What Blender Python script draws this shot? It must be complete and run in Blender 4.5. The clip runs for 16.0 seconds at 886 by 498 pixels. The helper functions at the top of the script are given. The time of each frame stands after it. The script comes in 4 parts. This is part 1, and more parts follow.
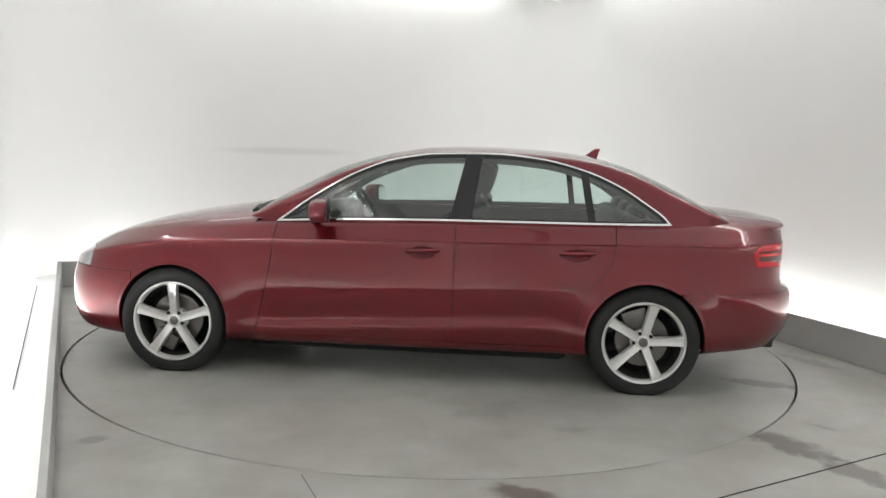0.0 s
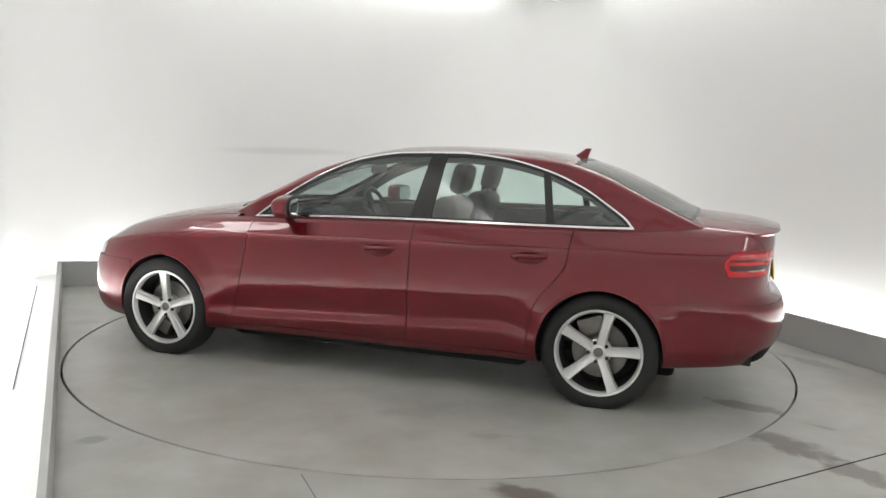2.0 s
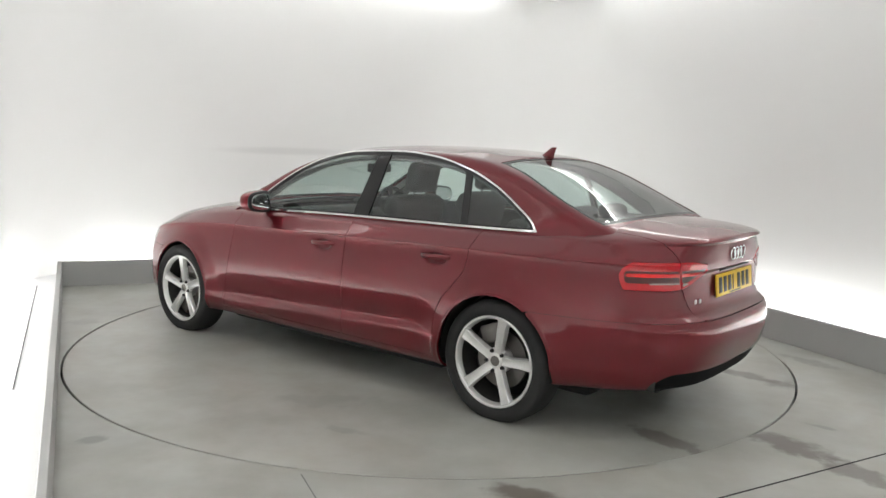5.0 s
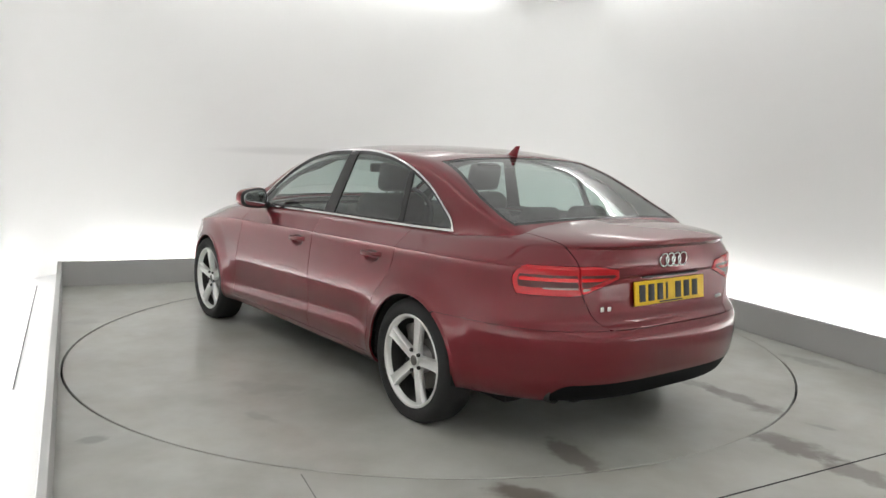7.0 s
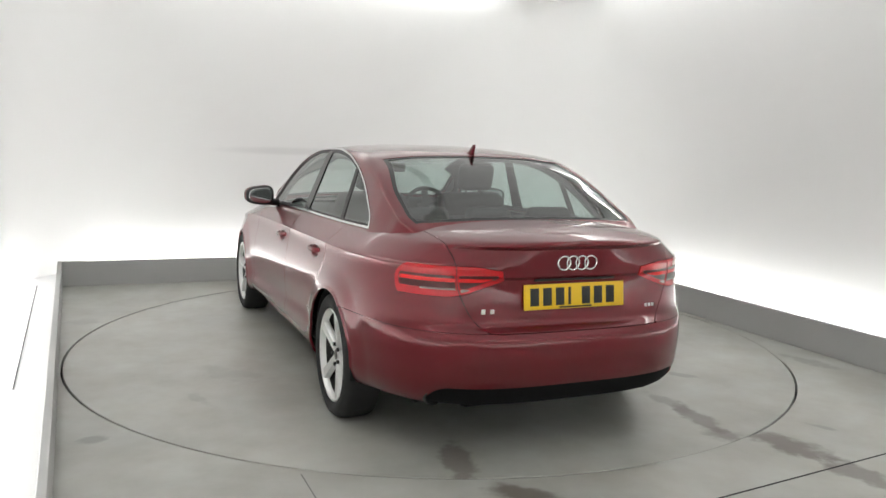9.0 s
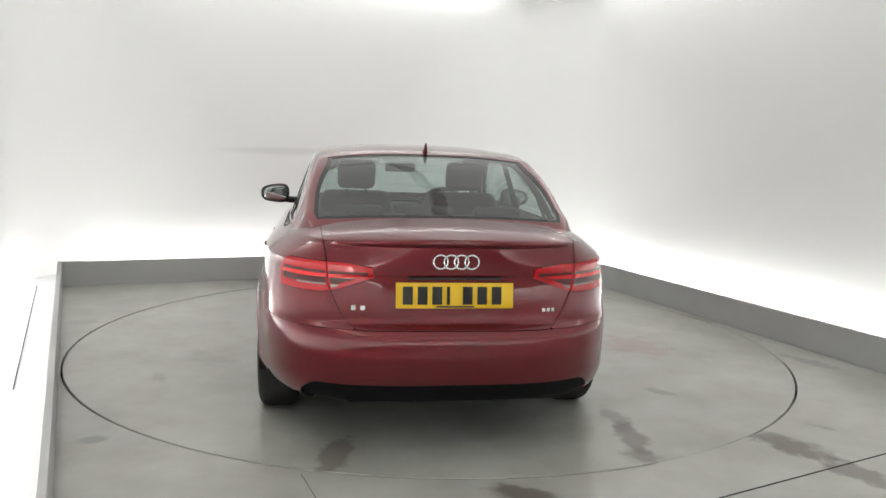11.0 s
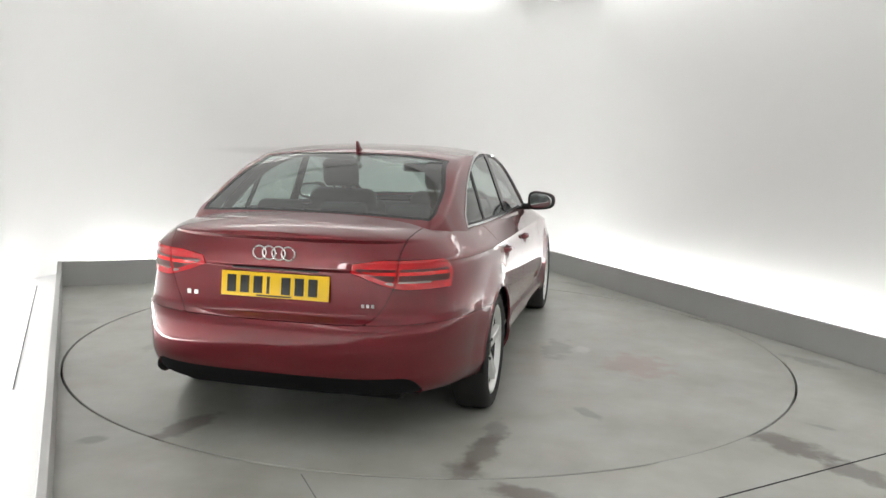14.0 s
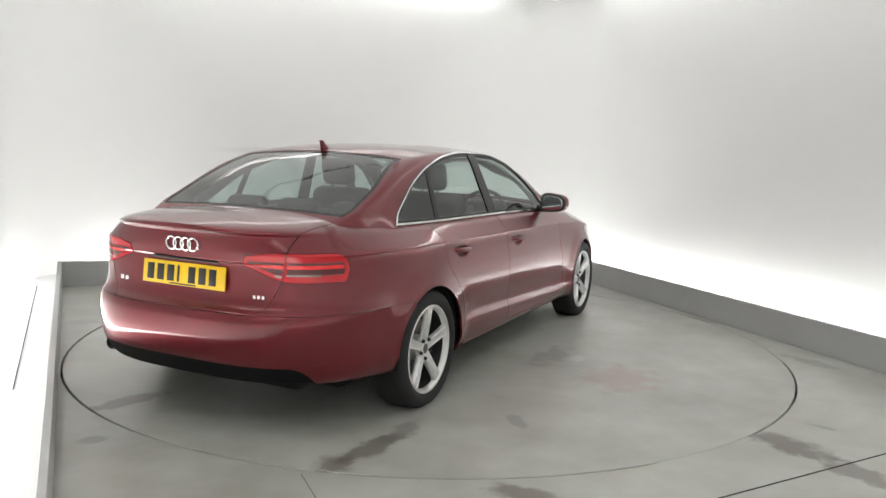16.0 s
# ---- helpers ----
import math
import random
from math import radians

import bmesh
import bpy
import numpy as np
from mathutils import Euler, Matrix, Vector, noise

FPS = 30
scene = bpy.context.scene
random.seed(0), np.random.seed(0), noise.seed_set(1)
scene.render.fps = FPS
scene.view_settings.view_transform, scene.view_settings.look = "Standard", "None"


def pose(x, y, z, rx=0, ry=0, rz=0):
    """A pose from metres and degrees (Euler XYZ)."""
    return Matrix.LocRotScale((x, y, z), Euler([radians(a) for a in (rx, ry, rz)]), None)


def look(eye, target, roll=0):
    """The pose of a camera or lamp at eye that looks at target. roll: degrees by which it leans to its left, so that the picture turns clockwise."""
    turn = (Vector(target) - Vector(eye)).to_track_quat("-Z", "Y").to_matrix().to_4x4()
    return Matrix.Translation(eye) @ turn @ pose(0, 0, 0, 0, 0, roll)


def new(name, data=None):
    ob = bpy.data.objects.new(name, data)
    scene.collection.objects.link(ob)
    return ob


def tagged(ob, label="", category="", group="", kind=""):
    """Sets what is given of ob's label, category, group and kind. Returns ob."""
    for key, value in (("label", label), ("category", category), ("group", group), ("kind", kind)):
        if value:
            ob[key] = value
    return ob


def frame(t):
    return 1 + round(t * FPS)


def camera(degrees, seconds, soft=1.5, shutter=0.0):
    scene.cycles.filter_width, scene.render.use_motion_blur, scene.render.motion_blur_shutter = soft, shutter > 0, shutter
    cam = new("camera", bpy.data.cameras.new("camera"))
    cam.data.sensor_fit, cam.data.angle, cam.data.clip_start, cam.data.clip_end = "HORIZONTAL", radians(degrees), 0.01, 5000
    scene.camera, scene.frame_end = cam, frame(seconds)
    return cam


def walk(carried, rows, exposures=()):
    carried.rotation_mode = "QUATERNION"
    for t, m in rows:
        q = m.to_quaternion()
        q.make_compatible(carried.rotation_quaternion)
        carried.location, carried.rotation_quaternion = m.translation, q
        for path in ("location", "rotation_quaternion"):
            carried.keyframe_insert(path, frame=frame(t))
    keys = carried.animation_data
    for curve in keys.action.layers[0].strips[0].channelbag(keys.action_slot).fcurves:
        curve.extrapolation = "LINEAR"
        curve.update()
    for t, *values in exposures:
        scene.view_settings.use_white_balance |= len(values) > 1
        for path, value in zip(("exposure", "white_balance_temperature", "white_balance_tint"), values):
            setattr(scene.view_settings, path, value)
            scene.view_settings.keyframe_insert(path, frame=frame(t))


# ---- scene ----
# camera: fixed, on a stand beside the side wall
cam = camera(59.0, 16.0, soft=1.5)
EYE = look((0.0, -5.638, 1.4065), (0.01082, -4.64662, 1.27595), 1.758)
walk(cam, [(0, EYE), (16.0, EYE)])

# ---------------------------------------------------------------- light
scene.view_settings.exposure = 0.0
world = bpy.data.worlds.new("world")
scene.world = world
world.use_nodes = True
world.node_tree.nodes["Background"].inputs[0].default_value = (0.9, 0.95, 1.0, 1)
world.node_tree.nodes["Background"].inputs[1].default_value = 0.02

COVE = 23.5       # lower light strips
CEIL = 0.84        # ceiling panels
UPPER = 13.0      # strips along the ceiling's edge


# ---------------------------------------------------------------- materials
def material(name):
    m = bpy.data.materials.new(name)
    m.use_nodes = True
    nt = m.node_tree
    return m, nt, nt.nodes["Principled BSDF"]


def plain(name, colour, rough=0.5, metal=0.0, coat=0.0, vary=0.06, scale=30.0, bump=0.0):
    m, nt, b = material(name)
    b.inputs["Roughness"].default_value = rough
    b.inputs["Metallic"].default_value = metal
    b.inputs["Coat Weight"].default_value = coat
    b.inputs["Coat Roughness"].default_value = 0.04
    tc = nt.nodes.new("ShaderNodeTexCoord")
    nz = nt.nodes.new("ShaderNodeTexNoise")
    nz.inputs["Scale"].default_value = scale
    nz.inputs["Detail"].default_value = 5
    nt.links.new(tc.outputs["Object"], nz.inputs["Vector"])
    mix = nt.nodes.new("ShaderNodeMix")
    mix.data_type = "RGBA"
    mix.inputs["A"].default_value = (*[c * (1 - vary) for c in colour], 1)
    mix.inputs["B"].default_value = (*[min(1, c * (1 + vary)) for c in colour], 1)
    nt.links.new(nz.outputs["Fac"], mix.inputs["Factor"])
    nt.links.new(mix.outputs["Result"], b.inputs["Base Color"])
    if bump:
        bp = nt.nodes.new("ShaderNodeBump")
        bp.inputs["Strength"].default_value = bump
        bp.inputs["Distance"].default_value = 0.002
        nt.links.new(nz.outputs["Fac"], bp.inputs["Height"])
        nt.links.new(bp.outputs["Normal"], b.inputs["Normal"])
    return m


def glow(name, colour, strength):
    m, nt, b = material(name)
    nt.nodes.remove(b)
    e = nt.nodes.new("ShaderNodeEmission")
    e.inputs[0].default_value = (*colour, 1)
    e.inputs[1].default_value = strength
    nt.links.new(e.outputs[0], nt.nodes["Material Output"].inputs[0])
    return m


def pane(name, tint, rough=0.01):
    """thin tinted glass: clear straight through, with a gloss that grows towards grazing"""
    m, nt, b = material(name)
    nt.nodes.remove(b)
    tr = nt.nodes.new("ShaderNodeBsdfTransparent")
    tr.inputs[0].default_value = (*tint, 1)
    gl = nt.nodes.new("ShaderNodeBsdfGlossy")
    gl.inputs["Roughness"].default_value = rough
    fr = nt.nodes.new("ShaderNodeLayerWeight")
    fr.inputs["Blend"].default_value = 0.5
    pw = nt.nodes.new("ShaderNodeMath")
    pw.operation = "POWER"
    pw.inputs[1].default_value = 4.0
    nt.links.new(fr.outputs["Facing"], pw.inputs[0])
    gain = nt.nodes.new("ShaderNodeMath")
    gain.operation = "MULTIPLY_ADD"
    gain.inputs[1].default_value = 0.85
    gain.inputs[2].default_value = 0.11
    nt.links.new(pw.outputs[0], gain.inputs[0])
    mx = nt.nodes.new("ShaderNodeMixShader")
    nt.links.new(gain.outputs[0], mx.inputs[0])
    nt.links.new(tr.outputs[0], mx.inputs[1])
    nt.links.new(gl.outputs[0], mx.inputs[2])
    nt.links.new(mx.outputs[0], nt.nodes["Material Output"].inputs[0])
    return m


def stained(name, colour, blobs, rough=0.30, mottled=0.17):
    """grey floor paint with mottling, scuffs, stains and tinted patches; blobs: x, y, radius along, radius across,
    turn, colour, strength
    """
    m, nt, b = material(name)
    tc = nt.nodes.new("ShaderNodeTexCoord")
    big = nt.nodes.new("ShaderNodeTexNoise")
    big.inputs["Scale"].default_value = 1.1
    big.inputs["Detail"].default_value = 6
    big.inputs["Roughness"].default_value = 0.6
    fine = nt.nodes.new("ShaderNodeTexNoise")
    fine.inputs["Scale"].default_value = 14
    fine.inputs["Detail"].default_value = 4
    edge = nt.nodes.new("ShaderNodeTexNoise")
    edge.inputs["Scale"].default_value = 9
    edge.inputs["Detail"].default_value = 3.5
    cloud = nt.nodes.new("ShaderNodeTexNoise")
    cloud.inputs["Scale"].default_value = 3.2
    cloud.inputs["Detail"].default_value = 5
    for n in (big, fine, edge, cloud):
        nt.links.new(tc.outputs["Object"], n.inputs["Vector"])
    ramp = nt.nodes.new("ShaderNodeValToRGB")
    ramp.color_ramp.elements[0].position, ramp.color_ramp.elements[1].position = 0.3, 0.7
    ramp.color_ramp.elements[0].color = (*[c * (1 - mottled) for c in colour], 1)
    ramp.color_ramp.elements[1].color = (*[c * (1 + mottled) for c in colour], 1)
    nt.links.new(big.outputs["Fac"], ramp.inputs[0])
    tint = nt.nodes.new("ShaderNodeValToRGB")
    tint.color_ramp.elements[0].position, tint.color_ramp.elements[1].position = 0.32, 0.66
    tint.color_ramp.elements[0].color = (0.80, 0.765, 0.72, 1)
    tint.color_ramp.elements[1].color = (1.0, 1.0, 1.0, 1)
    nt.links.new(cloud.outputs["Fac"], tint.inputs[0])
    over = nt.nodes.new("ShaderNodeMix")
    over.data_type = "RGBA"
    over.blend_type = "MULTIPLY"
    over.inputs["Factor"].default_value = 0.75
    nt.links.new(ramp.outputs["Color"], over.inputs["A"])
    nt.links.new(tint.outputs["Color"], over.inputs["B"])
    last = over.outputs["Result"]
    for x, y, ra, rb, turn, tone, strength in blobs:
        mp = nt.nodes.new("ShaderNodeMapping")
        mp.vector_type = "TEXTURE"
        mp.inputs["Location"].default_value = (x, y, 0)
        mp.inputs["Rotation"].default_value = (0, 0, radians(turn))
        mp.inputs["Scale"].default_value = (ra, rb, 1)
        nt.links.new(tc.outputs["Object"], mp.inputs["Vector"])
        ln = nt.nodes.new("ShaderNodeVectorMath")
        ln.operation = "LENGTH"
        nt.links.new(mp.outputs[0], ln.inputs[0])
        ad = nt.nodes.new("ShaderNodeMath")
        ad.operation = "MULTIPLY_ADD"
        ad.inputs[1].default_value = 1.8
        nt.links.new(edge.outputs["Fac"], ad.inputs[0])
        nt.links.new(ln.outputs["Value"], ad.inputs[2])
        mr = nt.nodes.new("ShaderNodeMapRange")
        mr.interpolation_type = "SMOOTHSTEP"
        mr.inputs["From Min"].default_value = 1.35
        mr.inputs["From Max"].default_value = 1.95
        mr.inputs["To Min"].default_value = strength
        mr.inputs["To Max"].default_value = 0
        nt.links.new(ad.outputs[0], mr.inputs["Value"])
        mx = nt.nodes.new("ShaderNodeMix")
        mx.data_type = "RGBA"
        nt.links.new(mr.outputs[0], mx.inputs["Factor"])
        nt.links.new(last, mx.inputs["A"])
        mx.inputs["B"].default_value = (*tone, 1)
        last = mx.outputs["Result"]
    grain = nt.nodes.new("ShaderNodeMix")
    grain.data_type = "RGBA"
    grain.blend_type = "MULTIPLY"
    grain.inputs["Factor"].default_value = 0.03
    nt.links.new(last, grain.inputs["A"])
    nt.links.new(fine.outputs["Color"], grain.inputs["B"])
    nt.links.new(grain.outputs["Result"], b.inputs["Base Color"])
    rr = nt.nodes.new("ShaderNodeMapRange")
    rr.inputs["To Min"].default_value = rough - 0.04
    rr.inputs["To Max"].default_value = rough + 0.08
    nt.links.new(fine.outputs["Fac"], rr.inputs["Value"])
    nt.links.new(rr.outputs[0], b.inputs["Roughness"])
    bp = nt.nodes.new("ShaderNodeBump")
    bp.inputs["Strength"].default_value = 0.05
    bp.inputs["Distance"].default_value = 0.004
    nt.links.new(fine.outputs["Fac"], bp.inputs["Height"])
    nt.links.new(bp.outputs["Normal"], b.inputs["Normal"])
    return m


def car_paint(name, colour):
    m, nt, b = material(name)
    b.inputs["Roughness"].default_value = 0.38
    b.inputs["Metallic"].default_value = 0.55
    b.inputs["Coat Weight"].default_value = 1.0
    b.inputs["Coat IOR"].default_value = 1.44
    tc = nt.nodes.new("ShaderNodeTexCoord")
    flake = nt.nodes.new("ShaderNodeTexNoise")
    flake.inputs["Scale"].default_value = 900
    dust = nt.nodes.new("ShaderNodeTexNoise")
    dust.inputs["Scale"].default_value = 5
    dust.inputs["Detail"].default_value = 7
    for n in (flake, dust):
        nt.links.new(tc.outputs["Object"], n.inputs["Vector"])
    mix = nt.nodes.new("ShaderNodeMix")
    mix.data_type = "RGBA"
    mix.inputs["A"].default_value = (*[c * 0.8 for c in colour], 1)
    mix.inputs["B"].default_value = (*[c * 1.2 for c in colour], 1)
    nt.links.new(flake.outputs["Fac"], mix.inputs["Factor"])
    nt.links.new(mix.outputs["Result"], b.inputs["Base Color"])
    mr = nt.nodes.new("ShaderNodeMapRange")
    mr.inputs["To Min"].default_value = 0.012
    mr.inputs["To Max"].default_value = 0.05
    nt.links.new(dust.outputs["Fac"], mr.inputs["Value"])
    nt.links.new(mr.outputs[0], b.inputs["Coat Roughness"])
    return m


PAINT = car_paint("red_paint", (0.140, 0.0010, 0.0072))
BLACK = plain("black_plastic", (0.012, 0.012, 0.013), 0.45)
# black plastic again, darkened and dulled for the shade below the bumper
SHADED_BLACK = plain("shaded_black_plastic", (0.004, 0.004, 0.0045), 0.85)
SHADED_BLACK.node_tree.nodes["Principled BSDF"].inputs["Specular IOR Level"].default_value = 0.2
GLOSS_BLACK = plain("gloss_black", (0.006, 0.006, 0.007), 0.2)
# near-black; behind gaps and wheels this colour stands in for shade
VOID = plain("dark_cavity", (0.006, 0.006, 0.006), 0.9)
CHROME = plain("chrome", (0.82, 0.82, 0.82), 0.12, 1.0)
SILVER = plain("silver_alloy", (0.76, 0.76, 0.75), 0.28, 0.6, vary=0.04, scale=60)
DARK_METAL = plain("dark_metal", (0.035, 0.034, 0.033), 0.6, 0.3, vary=0.3)
DISC = plain("brake_steel", (0.18, 0.17, 0.16), 0.4, 0.8, vary=0.2)
RUBBER = plain("tyre_rubber", (0.013, 0.013, 0.0135), 0.75, vary=0.2, scale=20, bump=0.2)
GLASS = pane("tinted_glass", (0.74, 0.84, 0.81))
REAR_GLASS = pane("rear_glass", (0.56, 0.66, 0.63))
LENS_RED = plain("red_lens", (0.50, 0.003, 0.010), 0.18, coat=0.4, vary=0.02)
LENS_BAND = plain("bright_red_lens", (0.75, 0.008, 0.012), 0.2, coat=0.4, vary=0.05)
LENS_CLEAR = plain("clear_lens", (0.34, 0.24, 0.235), 0.15, coat=0.4)
LENS_DARK = plain("dark_red_lens", (0.075, 0.001, 0.002), 0.3, coat=0.15)
LENS_FRONT = plain("headlight_lens", (0.35, 0.36, 0.37), 0.1, 0.4, coat=1.0, vary=0.4, scale=12)
SEAT = plain("dark_grey_leather", (0.026, 0.027, 0.028), 0.5, vary=0.2, scale=25, bump=0.3)
TRIM = plain("cabin_plastic", (0.025, 0.026, 0.027), 0.6, vary=0.15, bump=0.2)
TRIM_GREY = plain("grey_trim", (0.09, 0.095, 0.092), 0.7)
LINER = plain("grey_headlining", (0.45, 0.45, 0.43), 0.9)
YELLOW = plain("plate_yellow", (0.78, 0.50, 0.012), 0.35, vary=0.03)
INK = plain("plate_ink", (0.012, 0.012, 0.012), 0.4)
WALL = plain("white_wall_paint", (0.82, 0.825, 0.82), 0.55, vary=0.015, scale=0.9, bump=0.03)


def wall_band(mat, centre, size, tone):
    """one long faint band, slightly darker, on a painted wall"""
    nt = mat.node_tree
    b = nt.nodes["Principled BSDF"]
    was = b.inputs["Base Color"].links[0].from_socket
    tc = nt.nodes.new("ShaderNodeTexCoord")
    mp = nt.nodes.new("ShaderNodeMapping")
    mp.vector_type = "TEXTURE"
    mp.inputs["Location"].default_value = centre
    mp.inputs["Rotation"].default_value = (0, 0, radians(22.5))
    mp.inputs["Scale"].default_value = size
    nt.links.new(tc.outputs["Object"], mp.inputs["Vector"])
    ln = nt.nodes.new("ShaderNodeVectorMath")
    ln.operation = "LENGTH"
    nt.links.new(mp.outputs[0], ln.inputs[0])
    mr = nt.nodes.new("ShaderNodeMapRange")
    mr.interpolation_type = "SMOOTHSTEP"
    mr.inputs["From Min"].default_value = 0.3
    mr.inputs["From Max"].default_value = 1.0
    mr.inputs["To Min"].default_value = 1.0
    mr.inputs["To Max"].default_value = 0.0
    nt.links.new(ln.outputs["Value"], mr.inputs["Value"])
    mx = nt.nodes.new("ShaderNodeMix")
    mx.data_type = "RGBA"
    nt.links.new(mr.outputs[0], mx.inputs["Factor"])
    nt.links.new(was, mx.inputs["A"])
    mx.inputs["B"].default_value = (*tone, 1)
    nt.links.new(mx.outputs["Result"], b.inputs["Base Color"])


# slightly darker level band across the back wall
wall_band(WALL, (-1.59, 2.78, 1.30), (0.95, 0.6, 0.055), (0.73, 0.735, 0.73))
KERB = plain("grey_panel_paint", (0.42, 0.425, 0.42), 0.4, vary=0.05, scale=4)
LEDGE = plain("white_ledge", (0.80, 0.80, 0.80), 0.5, vary=0.02)
SEAM = plain("floor_seam", (0.03, 0.03, 0.03), 0.8)
JOINT = plain("faint_joint", (0.16, 0.16, 0.155), 0.7)
STRIP = glow("strip_light", (1.0, 0.99, 0.97), COVE)
STRIP_UP = glow("upper_strip_light", (1.0, 0.99, 0.97), UPPER)
PANEL = glow("ceiling_light", (1.0, 0.99, 0.96), CEIL)

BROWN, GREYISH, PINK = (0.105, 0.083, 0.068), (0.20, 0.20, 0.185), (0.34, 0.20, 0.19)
PALE = (0.52, 0.52, 0.50)
FLOOR_GREY = (0.42, 0.432, 0.402)


# ---------------------------------------------------------------- mesh helpers
def mesh_object(name, verts, faces, mat, parent=None, label="", smooth=False, normals=None):
    me = bpy.data.meshes.new(name)
    me.from_pydata([tuple(v) for v in verts], [], [tuple(f) for f in faces])
    me.materials.append(mat)
    if smooth:
        me.polygons.foreach_set("use_smooth", [True] * len(me.polygons))
    me.update()
    if normals is not None:
        me.normals_split_custom_set_from_vertices([tuple(n) for n in normals])
    ob = new(name, me)
    ob.parent = parent
    if label:
        tagged(ob, label)
    return ob


def part(name, bm, mat, parent, label="", smooth=True):
    me = bpy.data.meshes.new(name)
    bmesh.ops.recalc_face_normals(bm, faces=bm.faces)
    bm.to_mesh(me)
    bm.free()
    me.materials.append(mat)
    if smooth:
        me.polygons.foreach_set("use_smooth", [True] * len(me.polygons))
        me.set_sharp_from_angle(angle=radians(38))
    ob = new(name, me)
    ob.parent = parent
    if label:
        tagged(ob, label)
    return ob


def box(bm, centre, size, bevel=0.0, turn=None, segments=2):
    r = bmesh.ops.create_cube(bm, size=1.0)
    vs = r["verts"]
    m = Matrix.Translation(centre) @ (turn.to_4x4() if turn else Matrix()) @ Matrix.Diagonal((*size, 1))
    bmesh.ops.transform(bm, matrix=m, verts=vs)
    if bevel:
        es = list({e for v in vs for e in v.link_edges})
        bmesh.ops.bevel(bm, geom=es, offset=bevel, segments=segments, profile=0.5, affect="EDGES")
    return bm


def lathe(bm, profile, steps=48, axis="y"):
    """turns (radius, along) pairs round an axis"""
    rings = []
    for r, a in profile:
        ring = []
        for i in range(steps):
            t = 2 * math.pi * i / steps
            c, s_ = r * math.cos(t), r * math.sin(t)
            co = (c, a, s_) if axis == "y" else (c, s_, a) if axis == "z" else (a, c, s_)
            ring.append(bm.verts.new(co))
        rings.append(ring)
    for p, q in zip(rings, rings[1:]):
        for i in range(steps):
            j = (i + 1) % steps
            bm.faces.new((p[i], p[j], q[j], q[i]))
    return rings


def tube(bm, points, radius, sides=8):
    pts = [Vector(p) for p in points]
    rings = []
    for i, p in enumerate(pts):
        d = (pts[min(i + 1, len(pts) - 1)] - pts[max(i - 1, 0)]).normalized()
        a = d.orthogonal().normalized()
        b = d.cross(a)
        rings.append([bm.verts.new(p + radius * (math.cos(2 * math.pi * k / sides) * a + math.sin(2 * math.pi * k / sides) * b)) for k in range(sides)])
    for p, q in zip(rings, rings[1:]):
        for i in range(sides):
            j = (i + 1) % sides
            bm.faces.new((p[i], p[j], q[j], q[i]))
    bm.faces.new(rings[0])
    bm.faces.new(rings[-1])
    return bm


# ---------------------------------------------------------------- the room
# the room's axes: along the back wall (u) and towards it (w)
TURN = radians(22.5)
LEFT_EDGE, RIGHT_EDGE, BACK_EDGE, FRONT_EDGE = -2.56, 2.53, 2.76, -6.3
CEILING = 3.1
GAP = 0.42        # light trough between the low wall and the room's wall
KERB_H = 0.235


def room(u, w, z=0.0):
    return Vector((u * math.cos(TURN) - w * math.sin(TURN), u * math.sin(TURN) + w * math.cos(TURN), z))


def slab(name, u0, u1, w0, w1, z0, z1, mat, label="", category="", kind="structure", bevel=0.0, parent=None):
    bm = bmesh.new()
    box(bm, (0, 0, 0), (u1 - u0, w1 - w0, z1 - z0), bevel)
    me = bpy.data.meshes.new(name)
    bm.to_mesh(me)
    bm.free()
    me.materials.append(mat)
    ob = new(name, me)
    ob.matrix_basis = Matrix.Translation(room((u0 + u1) / 2, (w0 + w1) / 2, (z0 + z1) / 2)) @ Matrix.Rotation(TURN, 4, "Z")
    if parent:
        ob.parent = parent
    else:
        tagged(ob, label, category, kind=kind)
    return ob


TABLE_R = 2.465
FLOOR = stained("floor_paint", FLOOR_GREY, [
    (1.77, -1.96, 0.32, 0.12, -58, BROWN, 0.75), (1.94, -2.28, 0.24, 0.10, -66, BROWN, 0.65), (0.38, -2.57, 0.18, 0.08, -10, BROWN, 0.75),
    (-1.55, -2.12, 0.09, 0.07, 20, GREYISH, 0.7), (-2.64, 0.2, 0.16, 0.12, 30, GREYISH, 0.35), (2.07, -1.69, 0.09, 0.03, -40, GREYISH, 0.6), (2.62, -0.37, 0.24, 0.09, -56, GREYISH, 0.55),
    # long darker streak along the foot of the right low wall, then a short one
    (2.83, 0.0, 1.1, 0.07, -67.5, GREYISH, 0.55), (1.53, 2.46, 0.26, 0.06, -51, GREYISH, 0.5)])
TABLE = stained("turntable_paint", FLOOR_GREY, [
    (-2.14, 0.74, 0.28, 0.09, -14, BROWN, 0.65), (-2.04, -0.72, 0.30, 0.09, -8, BROWN, 0.65), (-1.76, -0.74, 0.24, 0.07, 0, BROWN, 0.45), (-2.26, -0.68, 0.14, 0.10, 20, BROWN, 0.6),
    # starts with a broad pinkish patch
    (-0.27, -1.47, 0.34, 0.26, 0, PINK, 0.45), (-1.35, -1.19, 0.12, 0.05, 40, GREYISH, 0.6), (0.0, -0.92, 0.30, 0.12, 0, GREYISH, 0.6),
    # starts with a small pale patch
    (0.04, -1.10, 0.10, 0.07, 0, PALE, 0.7), (-0.9, -0.4, 0.5, 0.18, 10, GREYISH, 0.4), (-0.5, 1.5, 0.30, 0.14, 40, GREYISH, 0.25), (-0.9, 1.75, 0.14, 0.05, 20, GREYISH, 0.35)])


